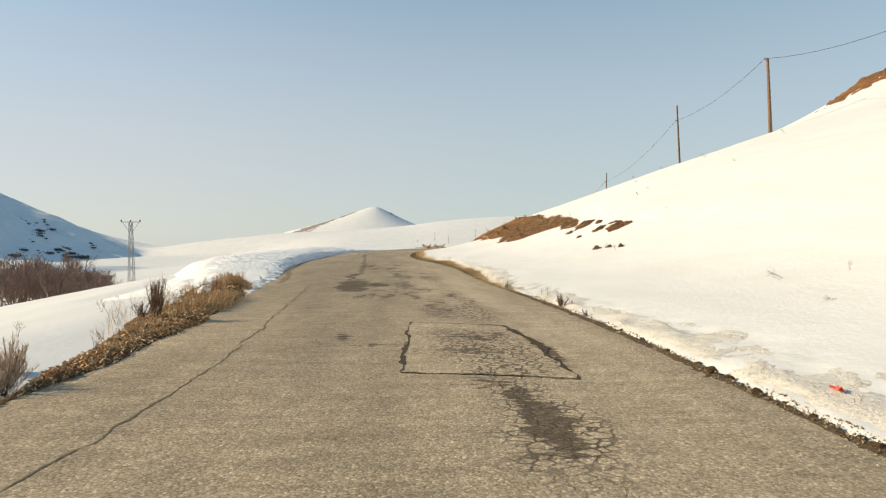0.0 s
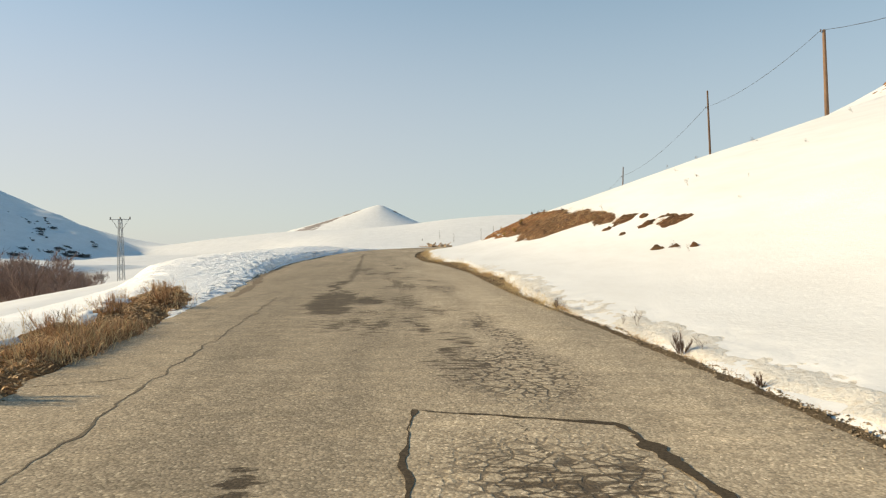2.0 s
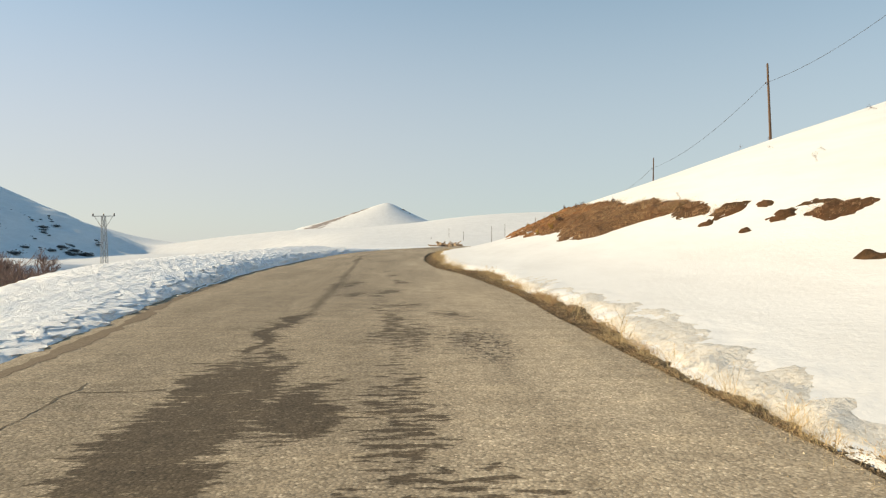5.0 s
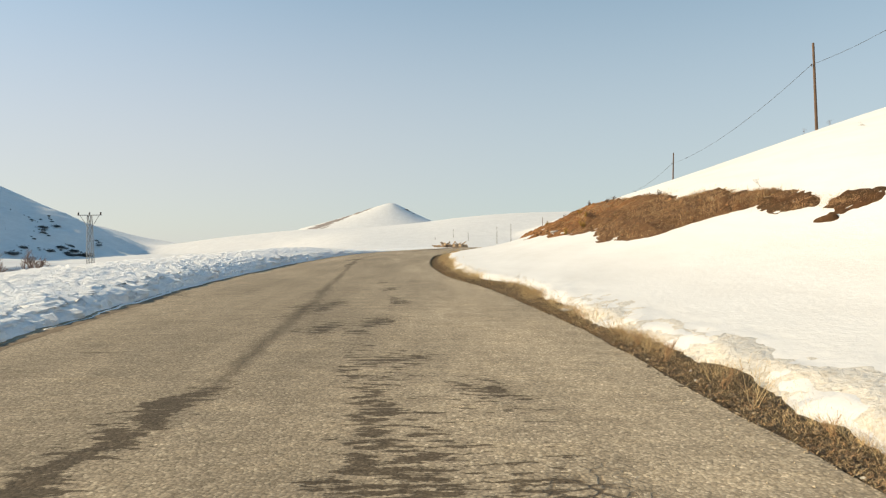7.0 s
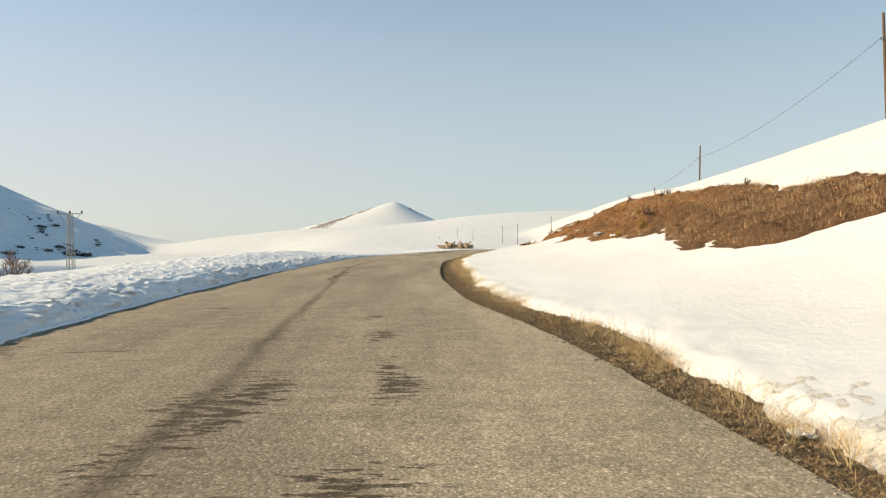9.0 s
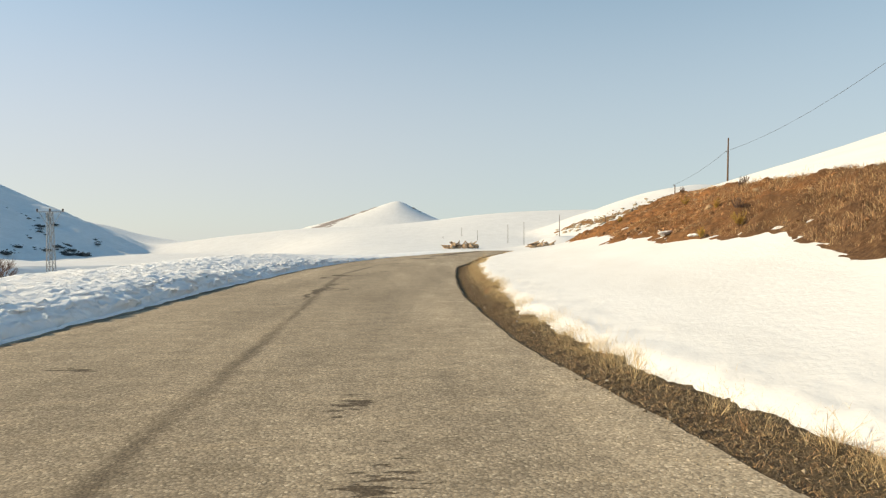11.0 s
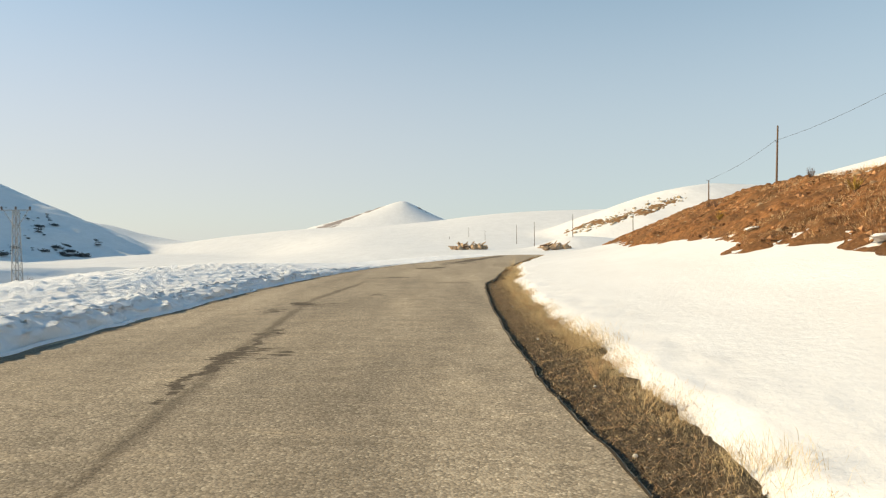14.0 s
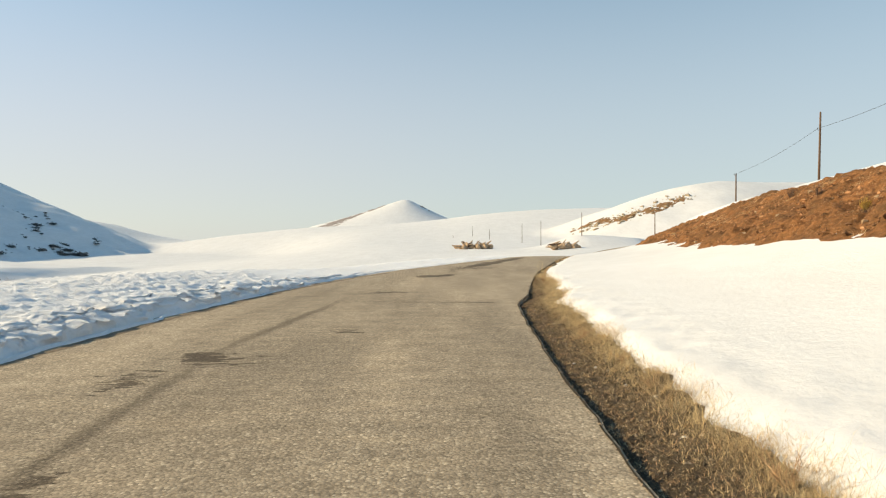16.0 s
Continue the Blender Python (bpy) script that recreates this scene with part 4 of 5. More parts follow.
n = 230000
gy_ = rng.uniform(3, 84, n)
clump = fbm(gy_ * 0.7, gy_ * 0 + 1.0, 4, 401)
keep = rng.rand(n) < (0.28 + 0.72 * smoothstep(gy_, 15, 24)) * np.clip(0.28 + 1.0 * clump, 0.07, 1)
gy_, clump = gy_[keep], clump[keep]
wv_ = verge_width(gy_)
gu = wv_ * np.clip(rng.normal(1.02, 0.20, len(gy_)), 0.12, 1.5)
gu = gu + 0.12
gx_ = road_right(gy_) + gu
rows_ = scatter_blades(gx_, gy_, np.maximum(verge_z(gx_, gy_, gu), ground_height(gx_, gy_)) - 0.008, rng.uniform(0.03, 0.15, len(gx_)) * (1 + 0.45 * clump), rng.uniform(0.65, 0.97, len(gx_)), rng.uniform(0.0006, 0.0013, len(gx_)), (-0.1, 0))
pick = rng.rand(len(rows_)) < 0.62
pale_grass, verge_grass = rows_[pick], rows_[~pick]
# short matted litter all over the dirt
n = 140000
my = 18 + 46 * rng.rand(n) ** 0.9
mu = snow_line(road_right(my) + 0.5, my) * rng.uniform(0.04, 1.15, n)
mx = road_right(my) + mu
mats = scatter_blades(mx, my, verge_z(mx, my, mu) + 0.002, rng.uniform(0.02, 0.075, n), rng.uniform(0.86, 0.97, n), rng.uniform(0.001, 0.0022, n))
mpick = rng.rand(n)
pale_grass = np.concatenate([pale_grass, mats[mpick < 0.17]])
verge_grass = np.concatenate([verge_grass, mats[(mpick >= 0.17) & (mpick < 0.50)]])
DARK_LITTER = blade_material("rotten_grass", (0.14, 0.10, 0.062), 0.5)
blades("rotten_grass", mats[mpick >= 0.50], DARK_LITTER, "dark rotten grass matted on the dirt verge")
# loose pale tufts where the snow begins
tuft_rows = []
for _ in range(470):
    ty0 = 17 + 47 * rng.rand() if rng.rand() < 0.6 else rng.uniform(46, 65)
    tx0 = float(road_right(ty0)) + float(snow_line(road_right(ty0) + 0.6, ty0)) * rng.uniform(0.88, 1.08) + rng.uniform(-0.04, 0.15)
    m_ = rng.randint(60, 200)
    r_ = rng.uniform(0.05, 0.16)
    bx, by = tx0 + rng.normal(0, r_, m_), ty0 + rng.normal(0, 1.6 * r_, m_)
    bz = np.maximum(verge_z(bx, by, bx - road_right(by)), ground_height(bx, by)) - 0.01
    tuft_rows.append(scatter_blades(bx, by, bz, rng.uniform(0.05, 0.16, m_), rng.uniform(0.45, 0.96, m_), rng.uniform(0.0006, 0.0013, m_)))
for tx0, ty0 in ((1.32, 38.4), (1.2, 39.3), (1.4, 37.7), (1.15, 40.6), (1.0, 42.6), (1.02, 46.4), (1.0, 47.2)):
    m_ = 520
    bx, by = tx0 - 0.12 + rng.normal(0, 0.13, m_), ty0 + rng.normal(0, 0.2, m_)
    bz = np.maximum(verge_z(bx, by, bx - road_right(by)), ground_height(bx, by)) - 0.01
    tuft_rows.append(scatter_blades(bx, by, bz, rng.uniform(0.08, 0.26, m_), rng.uniform(0.35, 0.95, m_), rng.uniform(0.0006, 0.0014, m_)))
blades("straw_tufts", np.concatenate(tuft_rows), GRASS, "pale dry straw tufts where the snow begins")
blades("dry_grass", pale_grass, GRASS, "pale dry grass along the dirt verge")
blades("dead_grass", verge_grass, STRAW, "rusty dead grass lying on the dirt verge")


def weed_mesh(seed, height, spread, count, mat, name="dry_weed", forks=3, thick=0.0032):
    """A dead branching weed as a mesh of thin tapered stems."""
    r = random.Random(seed)
    bm = bmesh.new()

    def grow(a, way, length, rad, level):
        b = a + way * length
        rod(bm, a, b, rad, rad * 0.6, 3)
        if level:
            for _ in range(forks):
                w = (way + Vector((r.uniform(-1, 1), r.uniform(-1, 1), r.uniform(-0.2, 0.7))) * 0.75).normalized()
                grow(a.lerp(b, r.uniform(0.45, 1.0)), w, length * r.uniform(0.4, 0.7), rad * 0.6, level - 1)
    for _ in range(count):
        way = Vector((r.uniform(-spread, spread), r.uniform(-spread, spread), 1)).normalized()
        grow(Vector((r.uniform(-0.04, 0.04), r.uniform(-0.04, 0.04), -0.03)), way, height * r.uniform(0.35, 0.6), thick, 2)
    me = bpy.data.meshes.new(name)
    bm.to_mesh(me)
    bm.free()
    me.materials.append(mat)
    return me


WEEDS = [weed_mesh(11, 0.55, 0.5, 5, GRASS), weed_mesh(12, 0.45, 0.8, 6, GRASS), weed_mesh(13, 0.6, 0.35, 4, TWIG), weed_mesh(14, 0.4, 0.9, 7, STRAW)]


def weed(x, y, kind, size=1.0, turn=None, label="pale dry branching weed at the snow's edge", group="weeds beside the road", z=None, tilt=0):
    ob = new("dry_weed", WEEDS[kind])
    zz = place_z(x, y) if z is None else z
    ob.matrix_basis = pose(x, y, zz, 0, tilt, rng.uniform(0, 360) if turn is None else turn) @ Matrix.Scale(size, 4)
    return tagged(ob, label, "weed", group)


for y in list(np.arange(18, 36, 0.75)) + list(np.arange(36, 66, 1.1)):
    y = y + rng.uniform(-0.4, 0.4)
    x = float(road_right(y)) + float(verge_width(y)) * rng.uniform(0.75, 1.2)
    weed(x, y, int(rng.choice([0, 1, 1, 3])), rng.uniform(0.5, 1.0), z=max(place_z(x, y), 0.0) - 0.02)
weed(3.15, 12.7, 2, 0.7, tilt=60, label="dead stalk bent over the snow")
weed(3.45, 4.9, 2, 0.4, label="thin dead twig in dirty snow")
weed(3.4, 6.2, 2, 0.35, label="thin dead twig in dirty snow")
weed(2.62, 16.9, 2, 0.5, label="dark dead weed beside the road")
weed(2.55, 17.5, 1, 0.8)
weed(3.1, 14.6, 2, 0.8, label="tall thin dead stalk in the snow")
weed(2.98, 14.9, 2, 0.5, label="thin dead stalk in the snow")
for x, y, s in ((6.61, 11.37, 1.0), (6.05, 9.04, 0.6), (7.31, 10.57, 0.5), (11.84, 33.6, 1.0), (16.27, 32.1, 0.7), (18.83, 41.0, 1.2), (6.93, 21.9, 0.6), (7.1, 22.9, 0.9), (12.9, 34.9, 0.8),
                (9.3, 37.7, 0.9), (16.5, 48, 0.9), (20.5, 52.5, 1.2), (22.5, 38.5, 1.1), (14.2, 40.5, 0.7), (10.6, 26.5, 0.5), (12.4, 29.5, 0.5), (17.2, 60.5, 1.1), (24.0, 69, 1.2)):
    weed(x, y, 2, s, turn=float(rng.uniform(-25, 25)), label="bent dead twig sticking out of the snow", group="twigs on the slope", tilt=float(rng.uniform(-70, 25)))

# ======================= left verge at the start =======================
strip_line = curve_through([(2, -3.5), (6, -3.55), (8, -3.66), (10, -3.86), (13, -4.25), (16, -4.7), (19, -5.3), (23, -6.1), (28, -7.4)])


def litter_mask(x, y):
    w = 0.66 - 0.25 * smoothstep(y, 17, 24) - 0.40 * (1 - smoothstep(y, 8.5, 13))
    return np.clip(1.0 - np.abs(x - strip_line(y)) / w, -1.5, 0.8) - 2.0 * smoothstep(y, 21.5, 24.5) - 1.2 * (1 - smoothstep(y, 5.5, 8))


def litter_z(x, y):
    k = litter_mask(x, y) + 0.30 * fbm(x * 1.1, y * 0.8, 4, 431)
    heap = (0.02 + 0.05 * smoothstep(y, 10, 14)) * smoothstep(k, 0.0, 0.9) * (1 + 0.5 * fbm(x * 0.9, y * 0.9, 2, 433))
    return land(x, y) - 0.01 + 0.16 * np.clip(k, -1.5, 0.2) + heap + 0.025 * fbm(x * 5, y * 5, 3, 432) * smoothstep(k, -0.1, 0.3)


dirt_heap = sheet("earth_mound", steps((-9, -3.2, 0.09)), steps((2.5, 26, 0.12)), litter_z, BROWN_EARTH)
tagged(dirt_heap, "low heap of brown earth and dead leaves beside the road", "earth")
n = 40000
sy = rng.uniform(5.5, 23.5, n)
sx = strip_line(sy) + rng.normal(0, 0.34, n)
thick = fbm(sx * 0.6, sy * 0.45, 2, 441)
sz = litter_z(sx, sy)
keep = (thick > -0.25) & (sz > land(sx, sy) - 0.05)
sx, sy, sz, thick = sx[keep], sy[keep], sz[keep], thick[keep]
tall = np.where((sy > 12.5) & (sy < 20), 0.42, 0.16)
rows_ = scatter_blades(sx, sy, sz - 0.02, rng.uniform(0.06, 1.0, len(sx)) * tall * (0.8 + 0.5 * thick), rng.uniform(0.25, 0.95, len(sx)), rng.uniform(0.003, 0.007, len(sx)), (0.1, 0))
pick = rng.rand(len(rows_)) < 0.7
straw, leafy = rows_[pick], rows_[~pick]
leaf_n = 9000
ly_ = rng.uniform(5.5, 22.0, leaf_n)
lx_ = strip_line(ly_) + rng.normal(0.05, 0.32, leaf_n)
lz_ = litter_z(lx_, ly_)
keep = lz_ > land(lx_, ly_) - 0.05
lx_, ly_, lz_ = lx_[keep], ly_[keep], lz_[keep]
LEAF = blade_material("dead_leaf", (0.56, 0.37, 0.20), 0.5)
blades("dead_leaf_litter", scatter_blades(lx_, ly_, lz_ + 0.004, rng.uniform(0.03, 0.075, len(lx_)), rng.uniform(0.8, 0.95, len(lx_)), rng.uniform(0.008, 0.02, len(lx_))), LEAF, "curled tan dead leaves over brown earth", category="leaf litter")
blades("dead_straw", straw, STRAW, "rust-brown dead straw heaped on the verge")
blades("dead_grass", leafy, GRASS, "pale dead grass heaped on the verge")


def shrub(name, x, y, size, mat, seed, label, stems=26, twigs=34, z=None, category="shrub", group="", spread=0.75):
    """A low dense dead shrub: woody stems and a mass of fine twigs."""
    thing = empty(name, (x, y, place_z(x, y) - 0.04 if z is None else z))
    r = random.Random(seed)
    bm = bmesh.new()
    fine = []
    for _ in range(stems):
        a, tilt = r.uniform(0, 6.283), r.uniform(0.05, 1.0) * spread
        way = Vector((math.cos(a) * tilt, math.sin(a) * tilt, 1)).normalized()
        top = way * size * r.uniform(0.5, 1.0)
        rod(bm, (r.uniform(-0.05, 0.05) * size, r.uniform(-0.05, 0.05) * size, 0), top, 0.006 * size, 0.002, 3)
        for _ in range(twigs):
            p = top * r.uniform(0.3, 1.0)
            b, lean = r.uniform(0, 6.283), r.uniform(0.1, 0.85)
            fine.append((p.x, p.y, p.z, size * r.uniform(0.12, 0.3), lean * math.cos(b), lean * math.sin(b), 0.0022))
    part("stem", bm, TWIG, thing)
    blades("crown", fine, mat, "", thing)
    return tagged(thing, label, category, group)


shrub("juniper_shrub", -4.3, 11.3, 0.80, REDDISH, 51, "dark upright juniper shrub on the leaf litter", 30, 60, spread=0.38)
shrub("juniper_shrub", -4.7, 11.7, 0.36, TWIG, 52, "small dark spiky shrub in the snow's edge", 18, 44)
shrub("dry_shrub", -3.85, 6.35, 0.5, PALE_TWIG, 53, "pale dry thin-stemmed shrub beside the road", 44, 44, spread=1.2)
shrub("dry_shrub", -4.35, 7.3, 0.42, PALE_TWIG, 54, "pale dry thin-stemmed shrub in snow", 34, 40, spread=1.2)
shrub("dry_shrub", -4.3, 6.2, 0.55, PALE_TWIG, 59, "pale dry thin-stemmed shrub beside the road", 44, 44, spread=1.2)
shrub("rusty_shrub", -4.5, 14.0, 0.55, STRAW, 55, "rust-brown dead shrub on the verge", 30)
shrub("rusty_shrub", -4.7, 16.0, 0.60, STRAW, 56, "rust-brown dead shrub on the verge", 34)
shrub("rusty_shrub", -4.7, 18.2, 0.68, STRAW, 57, "rust-brown dead shrub on the verge", 34)
shrub("rusty_shrub", -5.8, 20.8, 0.5, STRAW, 58, "rust-brown dead shrub beside the snow bank", 26)
shrub("dead_weed", 2.98, 12.8, 0.34, TWIG, 73, "dark bushy dead weed beside the road", 12, 44, spread=0.8, category="weed")
shrub("dead_weed", 3.02, 11.2, 0.17, TWIG, 74, "small dark dead weed beside the road", 10, 26, spread=0.8, category="weed")
shrub("dead_weed", 2.56, 17.3, 0.26, TWIG, 75, "small dark dead weed beside the road", 12, 26, spread=0.8, category="weed")
for i in range(46):
    y = 8.5 + 12.5 * rng.rand()
    x = float(strip_line(y)) + rng.normal(-0.1, 0.3)
    z = float(litter_z(np.array([x]), np.array([y]))[0])
    weed(x, y, int(rng.choice([0, 1, 3, 3])), float(rng.uniform(0.45, 0.95)), z=z - 0.01, label="tangled rusty dead weed on the litter heap", group="weeds on the heap", tilt=float(rng.uniform(-30, 30)))
for i in range(34):
    y = 9.0 + 12.0 * rng.rand()
    x = float(strip_line(y)) - rng.uniform(0.25, 0.95)
    weed(x, y, int(rng.choice([0, 0, 2, 3])), float(rng.uniform(0.5, 1.1)), label="thin dry twigs at the edge of the heap", group="weeds on the heap", tilt=float(rng.uniform(-25, 25)))
for x, y in ((-5.6, 9.6), (-6.4, 8.2), (-5.9, 12.8), (-7.2, 16.5)):
    weed(x, y, 2, rng.uniform(0.4, 0.8), label="dead twig sticking out of the snow", group="twigs on the slope")


# ======================= stones, clods, litter =======================
def stone_mesh(seed, n=2, rough=0.35, flat=0.7):
    bm = bmesh.new()
    bmesh.ops.create_icosphere(bm, subdivisions=n, radius=1.0)
    r = random.Random(seed)
    o = Vector((r.uniform(0, 90), r.uniform(0, 90), r.uniform(0, 90)))
    for v in bm.verts:
        v.co *= 1 + rough * noise.noise(v.co * 1.1 + o) + 0.5 * rough * noise.noise(v.co * 2.7 + o)
        v.co.z *= flat
    me = bpy.data.meshes.new("stone")
    bm.to_mesh(me)
    bm.free()
    return me


STONES = [stone_mesh(k, 2, 0.5, 0.65) for k in range(6)] + [stone_mesh(9, 4, 0.45, 0.7)]
STONES[6].shade_smooth()
MATTED = {}


def stone(name, mesh_no, place, size, mat, label, group, category="stone", turn=None, stretch=(1, 1, 1)):
    key = (mesh_no, mat.name)
    if key not in MATTED:
        MATTED[key] = STONES[mesh_no].copy()
        MATTED[key].materials.append(mat)
    ob = new(name, MATTED[key])
    ob.matrix_basis = pose(*place, rng.uniform(-15, 15), rng.uniform(-15, 15), rng.uniform(0, 360) if turn is None else turn) @ Matrix.Diagonal((size * stretch[0], size * stretch[1], size * stretch[2], 1))
    return tagged(ob, label, category, group)


CLOD = earth_material("clod_earth", (0.06, 0.042, 0.026), (0.19, 0.13, 0.08), 16.0, 0.2)
def crumbs(name, x, y, z, size, mat, label):
    """Loose crumbs of earth and grit: small uneven eight-sided lumps, past counting."""
    n = len(x)
    base = np.array([(1, 0, 0), (-1, 0, 0), (0, 1, 0), (0, -1, 0), (0, 0, 1), (0, 0, -1)], float)
    v = base[None] * rng.uniform(0.55, 1.3, (n, 6, 1)) + rng.normal(0, 0.18, (n, 6, 3))
    a = rng.uniform(0, 6.283, n)
    c, s = np.cos(a)[:, None], np.sin(a)[:, None]
    v = np.stack([v[..., 0] * c - v[..., 1] * s, v[..., 0] * s + v[..., 1] * c, v[..., 2] * 0.75], -1) * np.asarray(size)[:, None, None]
    v = v + np.stack([x, y, z], 1)[:, None, :]
    tri = np.array([(0, 2, 4), (2, 1, 4), (1, 3, 4), (3, 0, 4), (2, 0, 5), (1, 2, 5), (3, 1, 5), (0, 3, 5)])
    ob = from_arrays(name, v.reshape(-1, 3), (tri[None] + 6 * np.arange(n)[:, None, None]).reshape(-1, 3), mat)
    return tagged(ob, label, "gravel", kind="stuff")


GRIT = blade_material("loose_grit", (0.25, 0.195, 0.135), 0.7)
n = 14000
gy2 = np.concatenate([rng.uniform(2.5, 20, 5000), rng.uniform(20, 62, n - 5000)])
gu2 = rng.uniform(-0.06, 1.0, n) * np.maximum(0.17, verge_width(gy2) + 0.1)
gx2 = road_right(gy2) + gu2
gz2 = np.maximum(verge_z(gx2, gy2, gu2), ground_height(gx2, gy2))
gz2 = np.where(gu2 < 0.0, road_surface(gx2, gy2), gz2)
crumbs("loose_gravel", gx2, gy2, gz2 + 0.002, 0.004 + 0.016 * rng.rand(n) ** 3, GRIT, "loose brown grit along the road's edge")
TAN_GRIT = blade_material("tan_gravel", (0.46, 0.38, 0.27), 0.5)
n = 3600
ky = rng.uniform(2.5, 40, n)
kx = road_right(ky) - 0.02 - 0.55 * rng.rand(n) ** 2.2
crumbs("stray_gravel", kx, ky, road_surface(kx, ky) + 0.002, 0.003 + 0.007 * rng.rand(n) ** 2, TAN_GRIT, "stray tan gravel along the asphalt's edge")
for y in (3.6, 4.1, 4.3, 4.9, 5.3, 5.6, 6.3, 6.5, 7.0, 7.7, 8.6, 9.5):
    x = float(road_right(y)) + rng.uniform(0.02, 0.14)
    size = rng.uniform(0.028, 0.06)
    stone("dirt_clod", int(rng.randint(6)), (x, y, max(place_z(x, y), float(verge_z(x, y, x - road_right(y)))) + size * 0.05), size, CLOD, "crumbly brown clod of earth at the road's edge", "clods beside the road", "clod")
WHITE_STONE = plain_material("white_limestone", (0.52, 0.49, 0.43), 0.8, 0.2, 20)
for i in range(70):
    y = rng.uniform(22, 62)
    u = rng.uniform(0.1, 0.95) * float(verge_width(y))
    x = float(road_right(y)) + u
    size = rng.uniform(0.008, 0.022)
    stone("pebble", int(rng.randint(6)), (x, y, float(verge_z(x, y, u)) + size * 0.3), size, WHITE_STONE if rng.rand() < 0.5 else ROCK, "small pale pebble on the dirt verge", "pebbles on the verge", "pebble")
for x, y, size in ((0.70, 45.85, 0.038), (0.66, 46.0, 0.03), (0.78, 45.7, 0.025), (0.50, 49.0, 0.035), (0.75, 49.25, 0.025), (0.86, 45.55, 0.028)):
    stone("white_stone", int(rng.randint(6)), (x, y, -0.03), size, WHITE_STONE, "white limestone lump on the dirt verge", "white stones", "stone")


def wrapper(x, y, z, size, mat, seed, label, category):
    """A crumpled thin sheet."""
    bm = bmesh.new()
    bmesh.ops.create_grid(bm, x_segments=9, y_segments=7, size=0.5)
    o = Vector((seed, 0.3 * seed, 0))
    for v in bm.verts:
        v.co = Vector((v.co.x * size, v.co.y * size * 0.55, size * 0.28 * noise.noise(v.co * 4 + o) + size * 0.12))
    ob = part("wrapper" if category == "litter" else "rag", bm, mat)
    ob.matrix_basis = pose(x, y, z, 0, 0, seed * 31)
    sm = ob.modifiers.new("thick", 'SOLIDIFY')
    sm.thickness = 0.003
    return tagged(ob, label, category)


RED_FOIL = plain_material("red_plastic", (0.62, 0.06, 0.03), 0.4, 0.2)
RAG = plain_material("white_cloth", (0.52, 0.48, 0.42), 0.85, 0.15)
wrapper(3.52, 5.25, place_z(3.52, 5.25) + 0.04, 0.12, RED_FOIL, 3.0, "crumpled red plastic wrapper on dirty snow", "litter")
wrapper(2.12, 29.8, 0.0, 0.19, RAG, 5.0, "crumpled off-white rag on the dirt verge", "rag")

# stones, shrubs and snow remnants on the earth cutting
def bank_top(x, y):
    k = red_mask(np.array([x]), np.array([y])) + 0.3 * fbm(np.array([x * 0.9]), np.array([y * 0.5]), 4, 111)
    return float(land(np.array([x]), np.array([y]))[0] + 0.03 + 0.20 * np.clip(k, -0.9, 0.8)[0]), float(k[0])


BANK_ROCK = plain_material("earthy_rock", (0.36, 0.25, 0.15), 0.9, 0.35, 9.0, 0, (1, 1, 1), 0.8)
RED_GRIT = blade_material("red_clods", (0.33, 0.17, 0.08), 0.6)
n = 9000
cy_ = rng.uniform(36, 84, n)
cx_ = road_right(cy_) + rng.uniform(4.6, 11.0, n)
ck_ = red_mask(cx_, cy_) + 0.3 * fbm(cx_ * 0.9, cy_ * 0.5, 4, 111)
cz_ = land(cx_, cy_) + 0.03 + 0.20 * np.clip(ck_, -0.9, 0.8)
keep = (ck_ > 0.05) & (rng.rand(n) < 0.15 + 0.85 * smoothstep(cy_, 43, 52))
crumbs("earth_crumbs", cx_[keep], cy_[keep], cz_[keep] + 0.03, (0.015 + 0.06 * rng.rand(n) ** 3)[keep], RED_GRIT, "crumbled rust-red clods on the cutting")
n = 5200
spots_t = np.array([(8.95, 28.4, 0.4, 1.0), (8.7, 33.0, 0.45, 0.7), (8.5, 34.2, 0.4, 0.6), (8.5, 36.4, 0.5, 1.3)])[rng.randint(0, 4, n)]
hx, hy = spots_t[:, 0] + spots_t[:, 2] * rng.normal(0, 0.4, n), spots_t[:, 1] + spots_t[:, 3] * rng.normal(0, 0.4, n)
blades("turf_grass", scatter_blades(hx, hy, land(hx, hy) + 0.06, rng.uniform(0.03, 0.11, n), rng.uniform(0.5, 0.95, n), rng.uniform(0.0014, 0.003, n)), STRAW, "brown dead grass on thawed turf")
placed = 0
while placed < 150:
    y = rng.uniform(36, 84)
    x = float(road_right(y)) + rng.uniform(4.6, 9.0)
    z, k = bank_top(x, y)
    if k < 0.1:
        continue
    size = 0.025 + 0.085 * rng.rand() ** 3
    stone("rock", int(rng.randint(6)), (x, y, z + size * 0.1), size, BANK_ROCK, "pale weathered rock stuck in red earth", "rocks on the cutting", "rock")
    placed += 1
n = 130000
ty = rng.uniform(34, 86, n)
tx = road_right(ty) + rng.uniform(4.6, 9.4, n)
tk = red_mask(tx, ty) + 0.3 * fbm(tx * 0.9, ty * 0.5, 4, 111)
tz = land(tx, ty) + 0.03 + 0.20 * np.clip(tk, -0.9, 0.8)
grown = fbm(tx * 0.55, ty * 0.4, 3, 451) + (tx - road_right(ty) - 7.2) * 0.35 + 0.5 * (1 - smoothstep(ty, 42, 52))
keep = (tk > 0.0) & (grown > 0.1)
tx, ty, tz = tx[keep], ty[keep], tz[keep]
rows_ = scatter_blades(tx, ty, tz, rng.uniform(0.04, 0.17, len(tx)), rng.uniform(0.4, 0.95, len(tx)), rng.uniform(0.0014, 0.003, len(tx)), (-0.1, 0))
